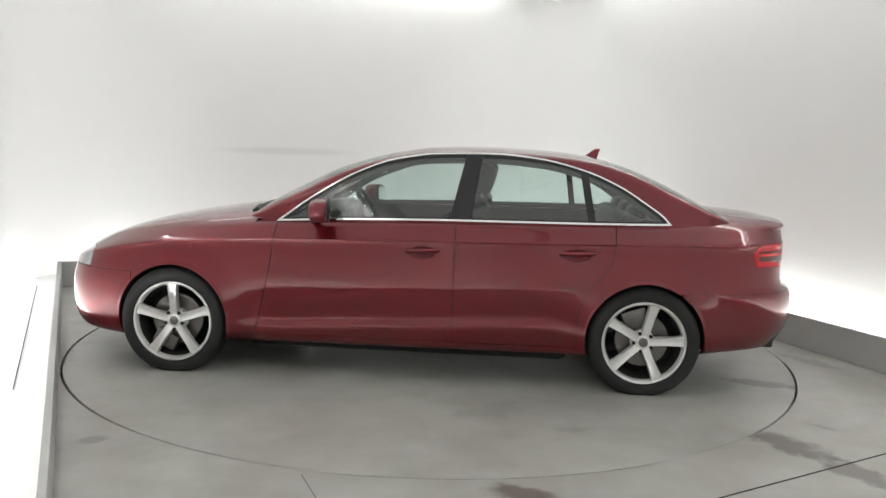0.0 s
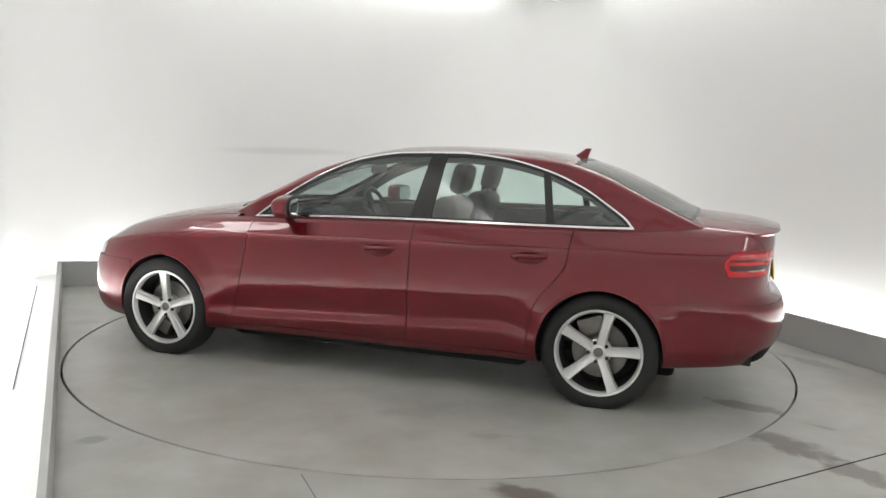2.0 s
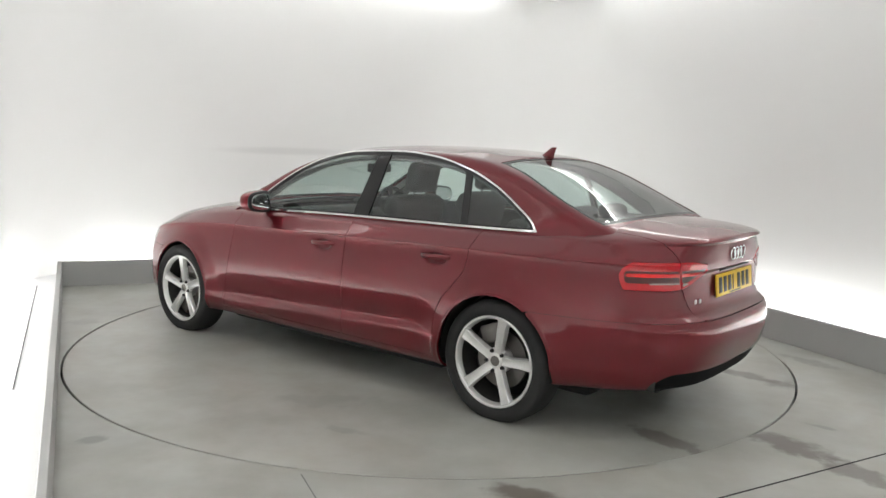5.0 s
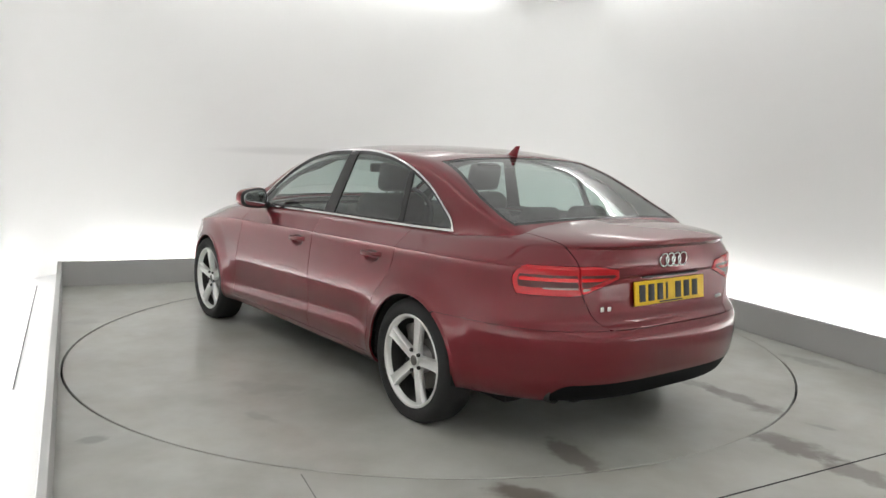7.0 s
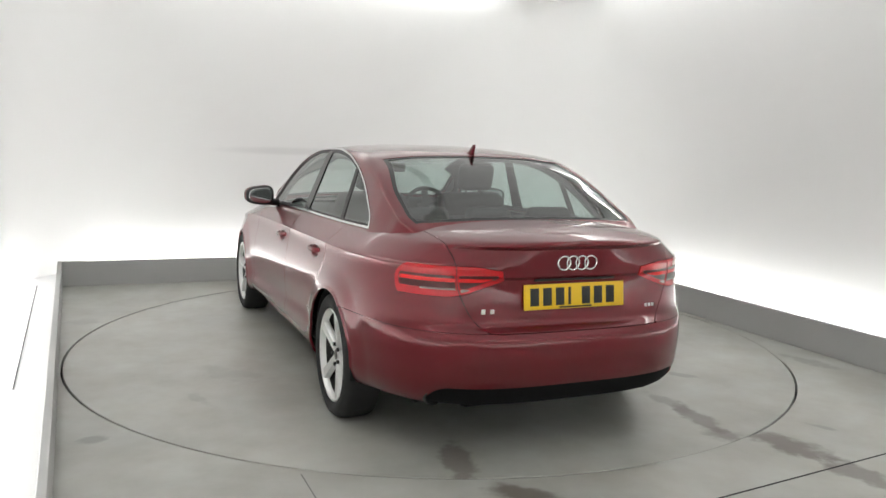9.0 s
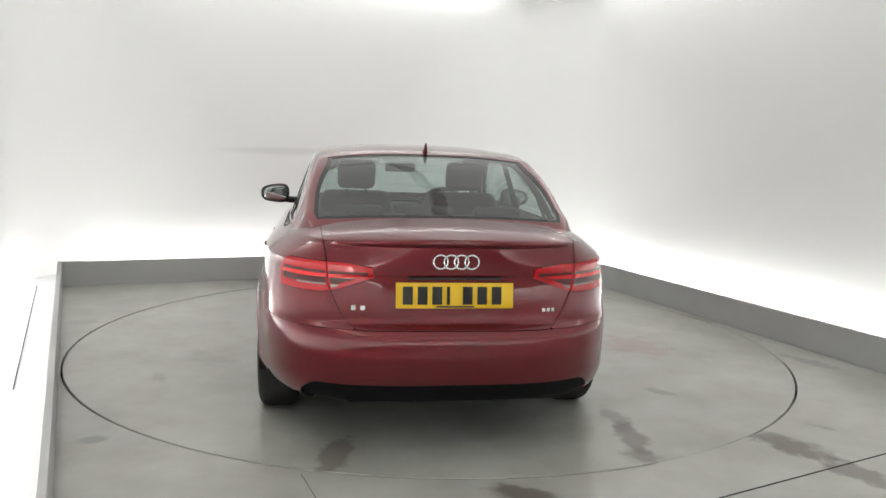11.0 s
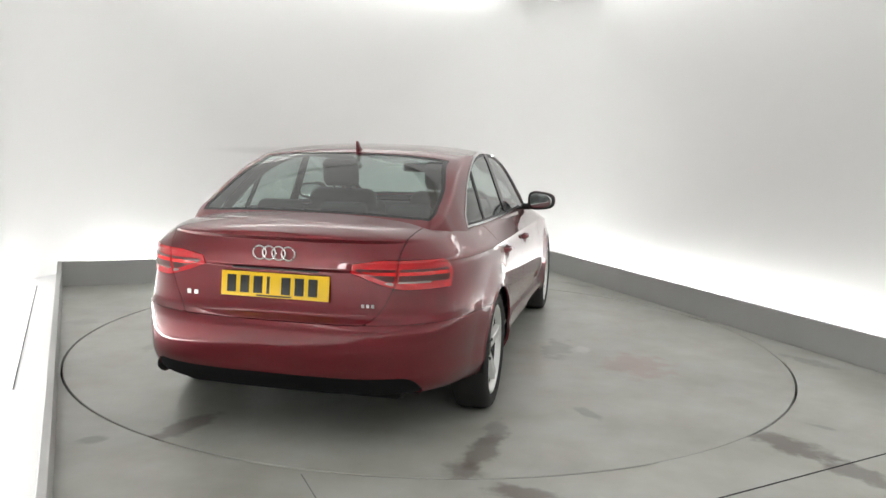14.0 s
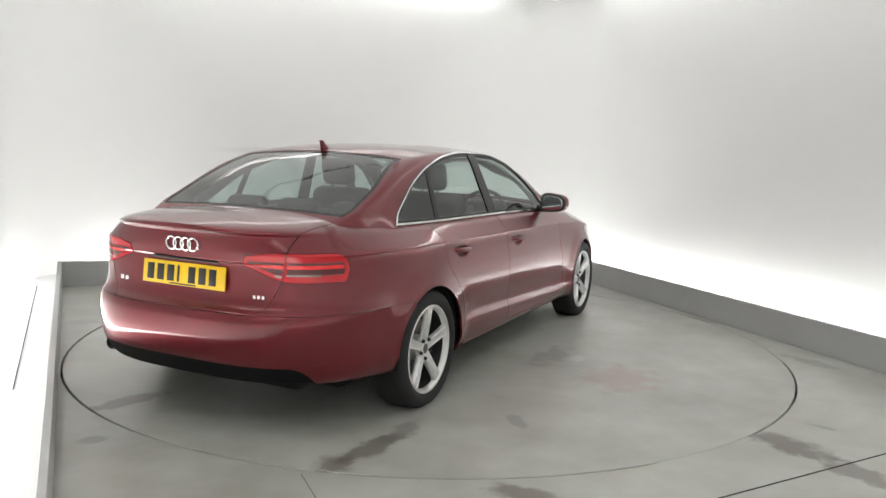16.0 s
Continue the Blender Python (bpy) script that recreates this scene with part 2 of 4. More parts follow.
def build_floor():
    # one sheet with a round pit for the turntable
    bm = bmesh.new()
    n = 160
    ring = [bm.verts.new((TABLE_R * math.cos(2 * math.pi * i / n), TABLE_R * math.sin(2 * math.pi * i / n), 0)) for i in range(n)]
    outer = []
    lim = 9.0
    for i in range(n):
        t = 2 * math.pi * i / n
        k = lim / max(abs(math.cos(t)), abs(math.sin(t)))
        outer.append(bm.verts.new((k * math.cos(t), k * math.sin(t), 0)))
    low = [bm.verts.new((v.co.x, v.co.y, -0.12)) for v in ring]
    for i in range(n):
        j = (i + 1) % n
        bm.faces.new((ring[i], ring[j], outer[j], outer[i]))
        bm.faces.new((ring[j], ring[i], low[i], low[j]))
    bm.faces.new(low)
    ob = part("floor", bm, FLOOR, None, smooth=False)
    tagged(ob, "grey painted concrete floor with scuffs and dark stains", "floor", kind="structure")
    for (x0, y0), (x1, y1) in (((1.05, -2.66), (3.3, -1.45)), ((-0.54, -2.45), (-0.15, -3.35))):
        d = Vector((x1 - x0, y1 - y0, 0))
        bm = bmesh.new()
        box(bm, (0, 0, 0), (d.length, 0.007 if x1 > 0 else 0.004, 0.003))
        bmesh.ops.transform(bm, matrix=Matrix.Translation(((x0 + x1) / 2, (y0 + y1) / 2, 0.0005)) @ Matrix.Rotation(math.atan2(d.y, d.x), 4, "Z"), verts=bm.verts)
        part("floor_joint", bm, SEAM if x1 > 0 else JOINT, ob, smooth=False)
    return ob


def build_turntable():
    ob = new("turntable")
    tagged(ob, "large round grey turntable flush with the floor", "turntable")
    bm = bmesh.new()
    r = TABLE_R - 0.0135
    rings = lathe(bm, [(r, -0.1), (r, -0.003), (r - 0.003, 0.0), (r * 0.7, 0.0), (r * 0.3, 0.0)], 200, "z")
    bm.faces.new(rings[-1])
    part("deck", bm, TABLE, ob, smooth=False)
    # added ring covers the disc's side, standing in for shade in the gap
    bm = bmesh.new()
    lathe(bm, [(r + 0.0005, -0.028), (r + 0.006, -0.026), (r + 0.012, -0.030), (r + 0.012, -0.06), (r + 0.0005, -0.06)], 200, "z")
    part("gap_darkener", bm, SEAM, ob, "near-black ring added to keep the joint dark", smooth=False)
    return ob


def build_joint(floor):
    """the round joint between floor and turntable: open, half filled or painted over from stretch to stretch"""
    for a, b, fill, mat in ((-103, -66, 0.006, JOINT), (-66, -47.5, 0.0128, FLOOR), (-47.5, -32, 0.008, JOINT), (-11, 20, 0.011, FLOOR), (70, 150, 0.006, JOINT)):
        bm = bmesh.new()
        steps = int(b - a)
        prev = None
        for i in range(steps + 1):
            t = radians(a + (b - a) * i / steps)
            taper = min(1.0, 8 * min(i, steps - i) / steps + 0.05)
            inner = TABLE_R - fill * taper
            q = [bm.verts.new((k * math.cos(t), k * math.sin(t), z)) for k, z in ((TABLE_R, -0.001), (inner, -0.001), (inner, -0.05))]
            if prev:
                bm.faces.new((prev[0], q[0], q[1], prev[1]))
                bm.faces.new((prev[1], q[1], q[2], prev[2]))
            prev = q
        part("joint_filler", bm, mat, floor, smooth=False)


def rounded_wall():
    """wall that runs round the room with rounded corners, as one band with thickness"""
    lo_u, hi_u, hi_w, lo_w = LEFT_EDGE - GAP, RIGHT_EDGE + GAP, BACK_EDGE + GAP, FRONT_EDGE
    rad = 0.95

    def outline(grow):
        pts = []
        a, b, c, d = lo_u - grow, hi_u + grow, lo_w - grow, hi_w + grow
        rr = rad + grow
        for cu, cw, start in ((b - rr, d - rr, 0), (a + rr, d - rr, 90), (a + rr, c + rr, 180), (b - rr, c + rr, 270)):
            for k in range(13):
                t = radians(start + 90 * k / 12)
                pts.append((cu + rr * math.cos(t), cw + rr * math.sin(t)))
        return pts
    inner, outer = outline(0), outline(0.15)
    heights = [-0.12, 0.4, 1.2, 2.0, 2.7, CEILING + 0.5]
    bm = bmesh.new()
    gi = [[bm.verts.new(room(u, w, z)) for u, w in inner] for z in heights]
    go = [[bm.verts.new(room(u, w, z)) for u, w in outer] for z in heights]
    n = len(inner)
    for k in range(len(heights) - 1):
        for i in range(n):
            j = (i + 1) % n
            bm.faces.new((gi[k][i], gi[k][j], gi[k + 1][j], gi[k + 1][i]))
            bm.faces.new((go[k][j], go[k][i], go[k + 1][i], go[k + 1][j]))
    for k in (0, -1):
        for i in range(n):
            j = (i + 1) % n
            bm.faces.new((gi[k][i], gi[k][j], go[k][j], go[k][i]))
    ob = part("wall_north", bm, WALL, None)
    tagged(ob, "smooth white studio wall with rounded corners lit from below", "wall", kind="structure")


def low_wall(name, a, b, side):
    """low grey wall from a to b in room axes; side: which way the trough lies"""
    (u0, w0), (u1, w1) = a, b
    d = Vector((u1 - u0, w1 - w0, 0))
    length = d.length
    d.normalize()
    nrm = Vector((d.y, -d.x, 0)) * side
    th = 0.035
    bm = bmesh.new()
    box(bm, (0, 0, 0), (length, th, KERB_H), 0.004)
    me = bpy.data.meshes.new(name)
    bm.to_mesh(me)
    bm.free()
    me.materials.append(KERB)
    ob = new(name, me)
    mid = Vector(((u0 + u1) / 2, (w0 + w1) / 2, 0)) + nrm * (th / 2)
    ob.matrix_basis = Matrix.Translation(room(mid.x, mid.y, KERB_H / 2)) @ Matrix.Rotation(TURN + math.atan2(d.y, d.x), 4, "Z")
    tagged(ob, "low grey painted panel wall hiding a light trough", "low wall", kind="structure")
    bm = bmesh.new()
    box(bm, (0, -side * (th / 2 + 0.004), -KERB_H / 2 + 0.004), (length - 0.02, 0.008, 0.008))
    part("base_joint", bm, SEAM, ob, "dark joint at the foot of the low wall", smooth=False)
    # the strip light lies in the trough behind it
    bm = bmesh.new()
    box(bm, (0, 0, 0), (length - 0.1, 0.05, 0.03), 0.006)
    me = bpy.data.meshes.new("strip_light")
    bm.to_mesh(me)
    bm.free()
    me.materials.append(STRIP)
    st = new("strip_light", me)
    mid = Vector(((u0 + u1) / 2, (w0 + w1) / 2, 0)) + nrm * (th + 0.29)
    st.matrix_basis = Matrix.Translation(room(mid.x, mid.y, 0.115)) @ Matrix.Rotation(TURN + math.atan2(d.y, d.x), 4, "Z")
    tagged(st, "white strip light lying in the trough behind the low wall", "strip light", group="strip lights in the trough")


def build_room():
    rounded_wall()
    low_wall("low_wall_back", (LEFT_EDGE - 0.03, BACK_EDGE), (RIGHT_EDGE, BACK_EDGE), -1)
    low_wall("low_wall_front", (RIGHT_EDGE, FRONT_EDGE + 0.5), (LEFT_EDGE + 0.33, FRONT_EDGE + 0.5), -1)
    low_wall("low_wall_right", (RIGHT_EDGE, FRONT_EDGE + 0.5), (RIGHT_EDGE, BACK_EDGE + 0.035), 1)
    low_wall("low_wall_left", (LEFT_EDGE - 0.03, BACK_EDGE + 0.035), (LEFT_EDGE + 0.335, FRONT_EDGE + 0.3), 1)
    # white ledges on which the strip lights lie
    slab("trough_floor_back", LEFT_EDGE - GAP, RIGHT_EDGE + GAP, BACK_EDGE + 0.036, BACK_EDGE + GAP, 0.002, 0.09, LEDGE, "white floor of the light trough", "light trough")
    slab("trough_floor_front", LEFT_EDGE + 0.33, RIGHT_EDGE, FRONT_EDGE, FRONT_EDGE + 0.46, 0.002, 0.09, LEDGE, "white floor of the light trough", "light trough")
    slab("trough_floor_right", RIGHT_EDGE + 0.036, RIGHT_EDGE + GAP, FRONT_EDGE, BACK_EDGE + 0.03, 0.002, 0.09, LEDGE, "white floor of the light trough", "light trough")
    bm = bmesh.new()
    far, near = BACK_EDGE + 0.03, FRONT_EDGE
    foot = [(LEFT_EDGE - GAP, near), (LEFT_EDGE + 0.29, near), (LEFT_EDGE - 0.069, far), (LEFT_EDGE - GAP, far)]
    low_ring, top_ring = [[bm.verts.new(room(u, w, z)) for u, w in foot] for z in (0.002, 0.09)]
    bm.faces.new(top_ring)
    bm.faces.new(low_ring[::-1])
    for i in range(4):
        bm.faces.new((low_ring[i], low_ring[(i + 1) % 4], top_ring[(i + 1) % 4], top_ring[i]))
    ob = part("trough_floor_left", bm, LEDGE, None, smooth=False)
    tagged(ob, "white floor of the light trough with a thin joint", "light trough", kind="structure")
    a, b = room(-2.765, 2.35, 0.0915), room(-2.645, -0.75, 0.0915)
    bm = bmesh.new()
    box(bm, (0, 0, 0), ((b - a).length, 0.006, 0.003))
    bmesh.ops.transform(bm, matrix=Matrix.Translation((a + b) / 2) @ Matrix.Rotation(math.atan2(b.y - a.y, b.x - a.x), 4, "Z"), verts=bm.verts)
    part("joint", bm, SEAM, ob, smooth=False)
    # ceiling, kept clear of the wall all round for the upper strips
    m = 0.28
    slab("ceiling", LEFT_EDGE - GAP + m, RIGHT_EDGE + GAP - m, FRONT_EDGE + m, BACK_EDGE + GAP - m, CEILING, CEILING + 0.08, WALL, "white painted suspended ceiling", "ceiling")
    slab("ceiling_upper", LEFT_EDGE - GAP - 0.15, RIGHT_EDGE + GAP + 0.15, FRONT_EDGE - 0.15, BACK_EDGE + GAP + 0.15, CEILING + 0.5, CEILING + 0.6, WALL, "white upper ceiling above the light slot", "ceiling")
    for u0, u1, w0, w1, up in ((-1.9, 2.0, BACK_EDGE + GAP - 0.12, BACK_EDGE + GAP - 0.07, 0.12), (RIGHT_EDGE + GAP - 0.12, RIGHT_EDGE + GAP - 0.07, -3.0, 2.2, 0.12),
                               # left and front strips are unseen, added to brighten the near side
                               (LEFT_EDGE - GAP + 0.07, LEFT_EDGE - GAP + 0.12, -4.5, 2.2, 0.22), (-1.9, 2.0, FRONT_EDGE + 0.07, FRONT_EDGE + 0.12, 0.12)):
        ob = slab("ceiling_strip_light", u0, u1, w0, w1, CEILING + up, CEILING + up + 0.04, STRIP_UP)
        tagged(ob, "white strip light at the ceiling's edge, left and front ones added", "strip light", group="strip lights at the ceiling's edge", kind="thing")
    for u in (-1.22, 1.22):
        for w in (-4.55, -2.3, 0.0, 2.0):
            ly = 2.2 if w < 1 else 1.7
            th = new("ceiling_light")
            th.matrix_basis = Matrix.Translation(room(u, w, CEILING)) @ Matrix.Rotation(TURN, 4, "Z")
            tagged(th, "large flat white luminous ceiling panel", "ceiling light", group="ceiling lights")
            bm = bmesh.new()
            for sx, sy, lx, lw in ((0, ly / 2, 2.36, 0.03), (0, -ly / 2, 2.36, 0.03), (1.165, 0, 0.03, ly - 0.03), (-1.165, 0, 0.03, ly - 0.03)):
                box(bm, (sx, sy, -0.012), (lx, lw, 0.024), 0.002)
            part("frame", bm, LEDGE, th)
            bm = bmesh.new()
            box(bm, (0, 0, -0.008), (2.29, ly - 0.04, 0.008))
            part("diffuser", bm, PANEL, th)


# ---------------------------------------------------------------- car surfaces
def curve(xs, ys):
    """smooth curve through pairs that never overshoots"""
    xs, ys = np.array(xs, float), np.array(ys, float)
    if xs[0] > xs[-1]:
        xs, ys = xs[::-1], ys[::-1]
    h = np.diff(xs)
    d = np.diff(ys) / h
    m = np.zeros(len(xs))
    m[0], m[-1] = d[0], d[-1]
    for i in range(1, len(xs) - 1):
        if d[i - 1] * d[i] > 0:
            w1, w2 = 2 * h[i] + h[i - 1], h[i] + 2 * h[i - 1]
            m[i] = (w1 + w2) / (w1 / d[i - 1] + w2 / d[i])

    def at(x):
        x = np.clip(np.asarray(x, float), xs[0], xs[-1])
        i = np.clip(np.searchsorted(xs, x) - 1, 0, len(h) - 1)
        t = (x - xs[i]) / h[i]
        return ((2 * t ** 3 - 3 * t ** 2 + 1) * ys[i] + (t ** 3 - 2 * t ** 2 + t) * h[i] * m[i]
                + (3 * t ** 2 - 2 * t ** 3) * ys[i + 1] + (t ** 3 - t ** 2) * h[i] * m[i + 1])
    return at


def bspline(rows, v):
    """rows: control points (k, ...) along v in 0..1, ends met, the last one mirrored in y"""
    ys, zs = rows
    k = len(ys)
    Y = [2 * ys[0] - ys[1], *ys, -ys[-2]]
    Z = [2 * zs[0] - zs[1], *zs, zs[-2]]
    Y, Z = np.stack(np.broadcast_arrays(*Y)), np.stack(np.broadcast_arrays(*Z))
    t = np.clip(v, 0, 1) * (k - 1)
    i = np.clip(np.floor(t).astype(int), 0, k - 2)
    f = t - i
    w = ((1 - f) ** 3 / 6, (3 * f ** 3 - 6 * f ** 2 + 4) / 6, (-3 * f ** 3 + 3 * f ** 2 + 3 * f + 1) / 6, f ** 3 / 6)
    idx = np.indices(i.shape)
    y = sum(w[j] * Y[(i + j, *idx)] for j in range(4))
    z = sum(w[j] * Z[(i + j, *idx)] for j in range(4))
    return y, z


# side view of the lower body, by the car's length (x forwards, wheels at +-1.404)
z_sill = curve([-2.45, -2.2, -1.7, -1.0, 1.0, 1.7, 2.3], [0.27, 0.265, 0.24, 0.205, 0.195, 0.19, 0.20])
z_line = curve([-2.45, -2.2, -1.9, -1.4, -0.6, 0.1, 0.6, 1.0, 1.4, 1.8, 2.1, 2.3], [0.875, 0.88, 0.88, 0.877, 0.862, 0.848, 0.836, 0.823, 0.797, 0.745, 0.675, 0.60])
half_w = curve([-2.4, -1.4, -0.4, 0.6, 1.4, 2.3], [0.895, 0.912, 0.913, 0.917, 0.934, 0.925])
y_belt = curve([-2.4, -2.1, -1.8, -1.5, -1.0, -0.3, 0.4, 0.8, 1.2, 1.6, 2.0, 2.3], [0.705, 0.718, 0.735, 0.753, 0.783, 0.798, 0.80, 0.795, 0.775, 0.74, 0.70, 0.62])
z_belt = curve([-2.4, -2.1, -1.8, -1.5, -0.9, -0.3, 0.3, 0.8, 1.2, 1.6, 1.9, 2.1, 2.3], [0.984, 0.988, 0.986, 0.975, 0.963, 0.957, 0.943, 0.925, 0.903, 0.868, 0.82, 0.757, 0.655])
z_deck = curve([-2.4, -2.2, -2.0, -1.8, -1.6, 0.7, 0.95, 1.2, 1.5, 1.8, 2.0, 2.15, 2.3], [1.005, 1.032, 1.05, 1.06, 1.06, 1.01, 0.998, 0.975, 0.938, 0.887, 0.832, 0.765, 0.665])
x_tail = curve([0.2, 0.30, 0.40, 0.50, 0.57, 0.605, 0.64, 0.68, 0.80, 0.90, 1.03], [-2.26, -2.32, -2.372, -2.39, -2.386, -2.366, -2.315, -2.303, -2.298, -2.306, -2.312])
x_nose = curve([0.15, 0.22, 0.35, 0.5, 0.62, 0.70, 0.85], [2.17, 2.23, 2.275, 2.28, 2.25, 2.20, 2.12])
ARCH_R, ARCH_Z = 0.342, 0.316
HUB_Z = 0.309     # axle height, with the tyres under load
AXLE = 1.402
HANDLES = ((-0.098, 0.789), (-0.995, 0.806))
REAR_BEND, FRONT_BEND = -1.0, 0.95
REAR_N, FRONT_N = 3.5, 3.6


def smooth(a, b, x):
    t = np.clip((x - a) / (b - a), 0, 1)
    return t * t * (3 - 2 * t)


def lower(s, v):
    """the lower body's left side: s along the car, v from the sill's underside up and in to the middle of the deck"""
    s, v = np.broadcast_arrays(np.asarray(s, float), np.asarray(v, float))
    zs, zl, w, yb, zb, zc = z_sill(s), z_line(s), half_w(s), y_belt(s), z_belt(s), z_deck(s)
    hgt = zl - zs
    mid = smooth(-1.15, -0.8, s) * (1 - smooth(0.75, 1.1, s))
    step = 0.016 * mid
    rise = 0.075 * mid * np.clip((0.8 - s) / 1.8, 0, 1)      # the lower crease climbs towards the rear
    Y = [w - 0.11, w - 0.055, w - 0.022, w - 0.004 + step * 0.3, w - 0.010 - step, w - 0.004 - step * 0.6, w - 0.005, w - 0.012, w - 0.026, w - 0.039,
         w - 0.0385, w - 0.037, w - 0.040, w - 0.054, 0.45 * (w - 0.054) + 0.55 * yb, yb, yb * 0.82, yb * 0.52, yb * 0.25, 0 * s]
    Z = [zs, zs + 0.01 * hgt, zs + 0.07 * hgt + 0.4 * rise, zs + 0.17 * hgt + rise, zs + 0.24 * hgt + rise, zs + 0.37 * hgt + 0.5 * rise, zs + 0.54 * hgt, zs + 0.68 * hgt, zs + 0.84 * hgt, zs + 0.95 * hgt,
         zl - 0.003, zl, zl + 0.003, zl + 0.18 * (zb - zl), zl + 0.62 * (zb - zl), zb, zc - 0.45 * (zc - zb), zc - 0.14 * (zc - zb), zc - 0.03 * (zc - zb), zc]
    y, z = bspline((Y, Z), v)
    # swell round the wheel arches
    for ax in (AXLE, -AXLE):
        r = np.hypot(s - ax, z - ARCH_Z) - ARCH_R
        y = y + (0.013 * smooth(0.15, 0.0, r) + 0.006 * np.exp(-(r / 0.011) ** 2)) * (z < 0.9)
    S = np.clip(np.where(s < REAR_BEND, (REAR_BEND - s) / (REAR_BEND + 2.40), (s - FRONT_BEND) / (2.28 - FRONT_BEND)), 0, 1)
    n = np.where(s < REAR_BEND, REAR_N, FRONT_N)
    y = y * np.maximum(1 - S ** n, 0) ** (1 / n)
    x = np.where(s < REAR_BEND, REAR_BEND + (-2.40 - REAR_BEND) * S + (x_tail(z) + 2.40) * S ** 5, np.where(s > FRONT_BEND, FRONT_BEND + (x_nose(z) - FRONT_BEND) * S, s))
    # the hollow of the number plate
    dent = smooth(0.56, 0.40, y) * smooth(0.625, 0.74, z) * smooth(0.845, 0.828, z) * (x < -2.0)
    # a small lip across the lid's rear edge
    lip = smooth(0.962, 0.984, z) * smooth(0.80, 0.60, y) * smooth(-1.98, -2.2, x)
    # hollows behind the door handles
    for hx, hz in HANDLES:
        e = np.hypot((x - hx) / 0.085, (z - hz + 0.004) / 0.036)
        y = y - 0.020 * smooth(1.0, 0.45, e) * (z < 0.9)
    return np.stack([x + 0.006 * dent - 0.026 * lip, y, z], -1)


# the upper body: windscreen, roof and rear window as one arch
z_roof = curve([-1.97, -1.86, -1.72, -1.52, -1.28, -1.08, -0.8, -0.4, -0.1, 0.12, 0.38, 0.66, 0.9, 1.02], [0.965, 1.040, 1.112, 1.214, 1.319, 1.373, 1.400, 1.410, 1.400, 1.362, 1.278, 1.145, 1.012, 0.93])


def upper(s, v):
    s, v = np.broadcast_arrays(np.asarray(s, float), np.asarray(v, float))
    ya, za, zr = y_belt(s) - 0.012, z_belt(s) - 0.012, z_roof(s)
    ya = ya - 0.015 * smooth(-1.5, -1.7, s) - 0.06 * smooth(-1.74, -1.95, s) - 0.06 * smooth(0.78, 1.0, s)
    za = za - 0.04 * smooth(-1.6, -1.9, s) - 0.03 * smooth(0.75, 0.95, s)
    h = np.maximum(zr - za, 0.004)
    yc = ya - (0.355 + 0.1 * smooth(-1.35, -1.85, s)) * np.maximum(h - 0.03, 0)
    crown = 0.035 * smooth(0.0, 0.25, h) + 0.01
    zc = zr - crown
    flare = smooth(-1.40, -1.68, s)
    Y = [ya + 0.06 * flare, ya + 0.25 * (yc - ya) + 0.016 * flare, ya + 0.5 * (yc - ya), ya + 0.72 * (yc - ya), ya + 0.90 * (yc - ya), yc - 0.012, yc - 0.055, yc - 0.13, yc * 0.6, yc * 0.3, 0 * s]
    Z = [za - 0.055 * flare, za + 0.25 * (zc - za) - 0.022 * flare, za + 0.5 * (zc - za), za + 0.72 * (zc - za), za + 0.90 * (zc - za), zc + 0.002, zc + 0.012, zc + crown * 0.45, zc + crown * 0.8, zc + crown * 0.96, zr]
    y, z = bspline((Y, Z), v)
    bow = 0.09 * smooth(-0.1, 0.5, s) - 0.055 * smooth(-1.0, -1.6, s)
    x = s + bow * (1 - np.clip(y / 0.76, 0, 1) ** 2)
    return np.stack([x, y, z], -1)


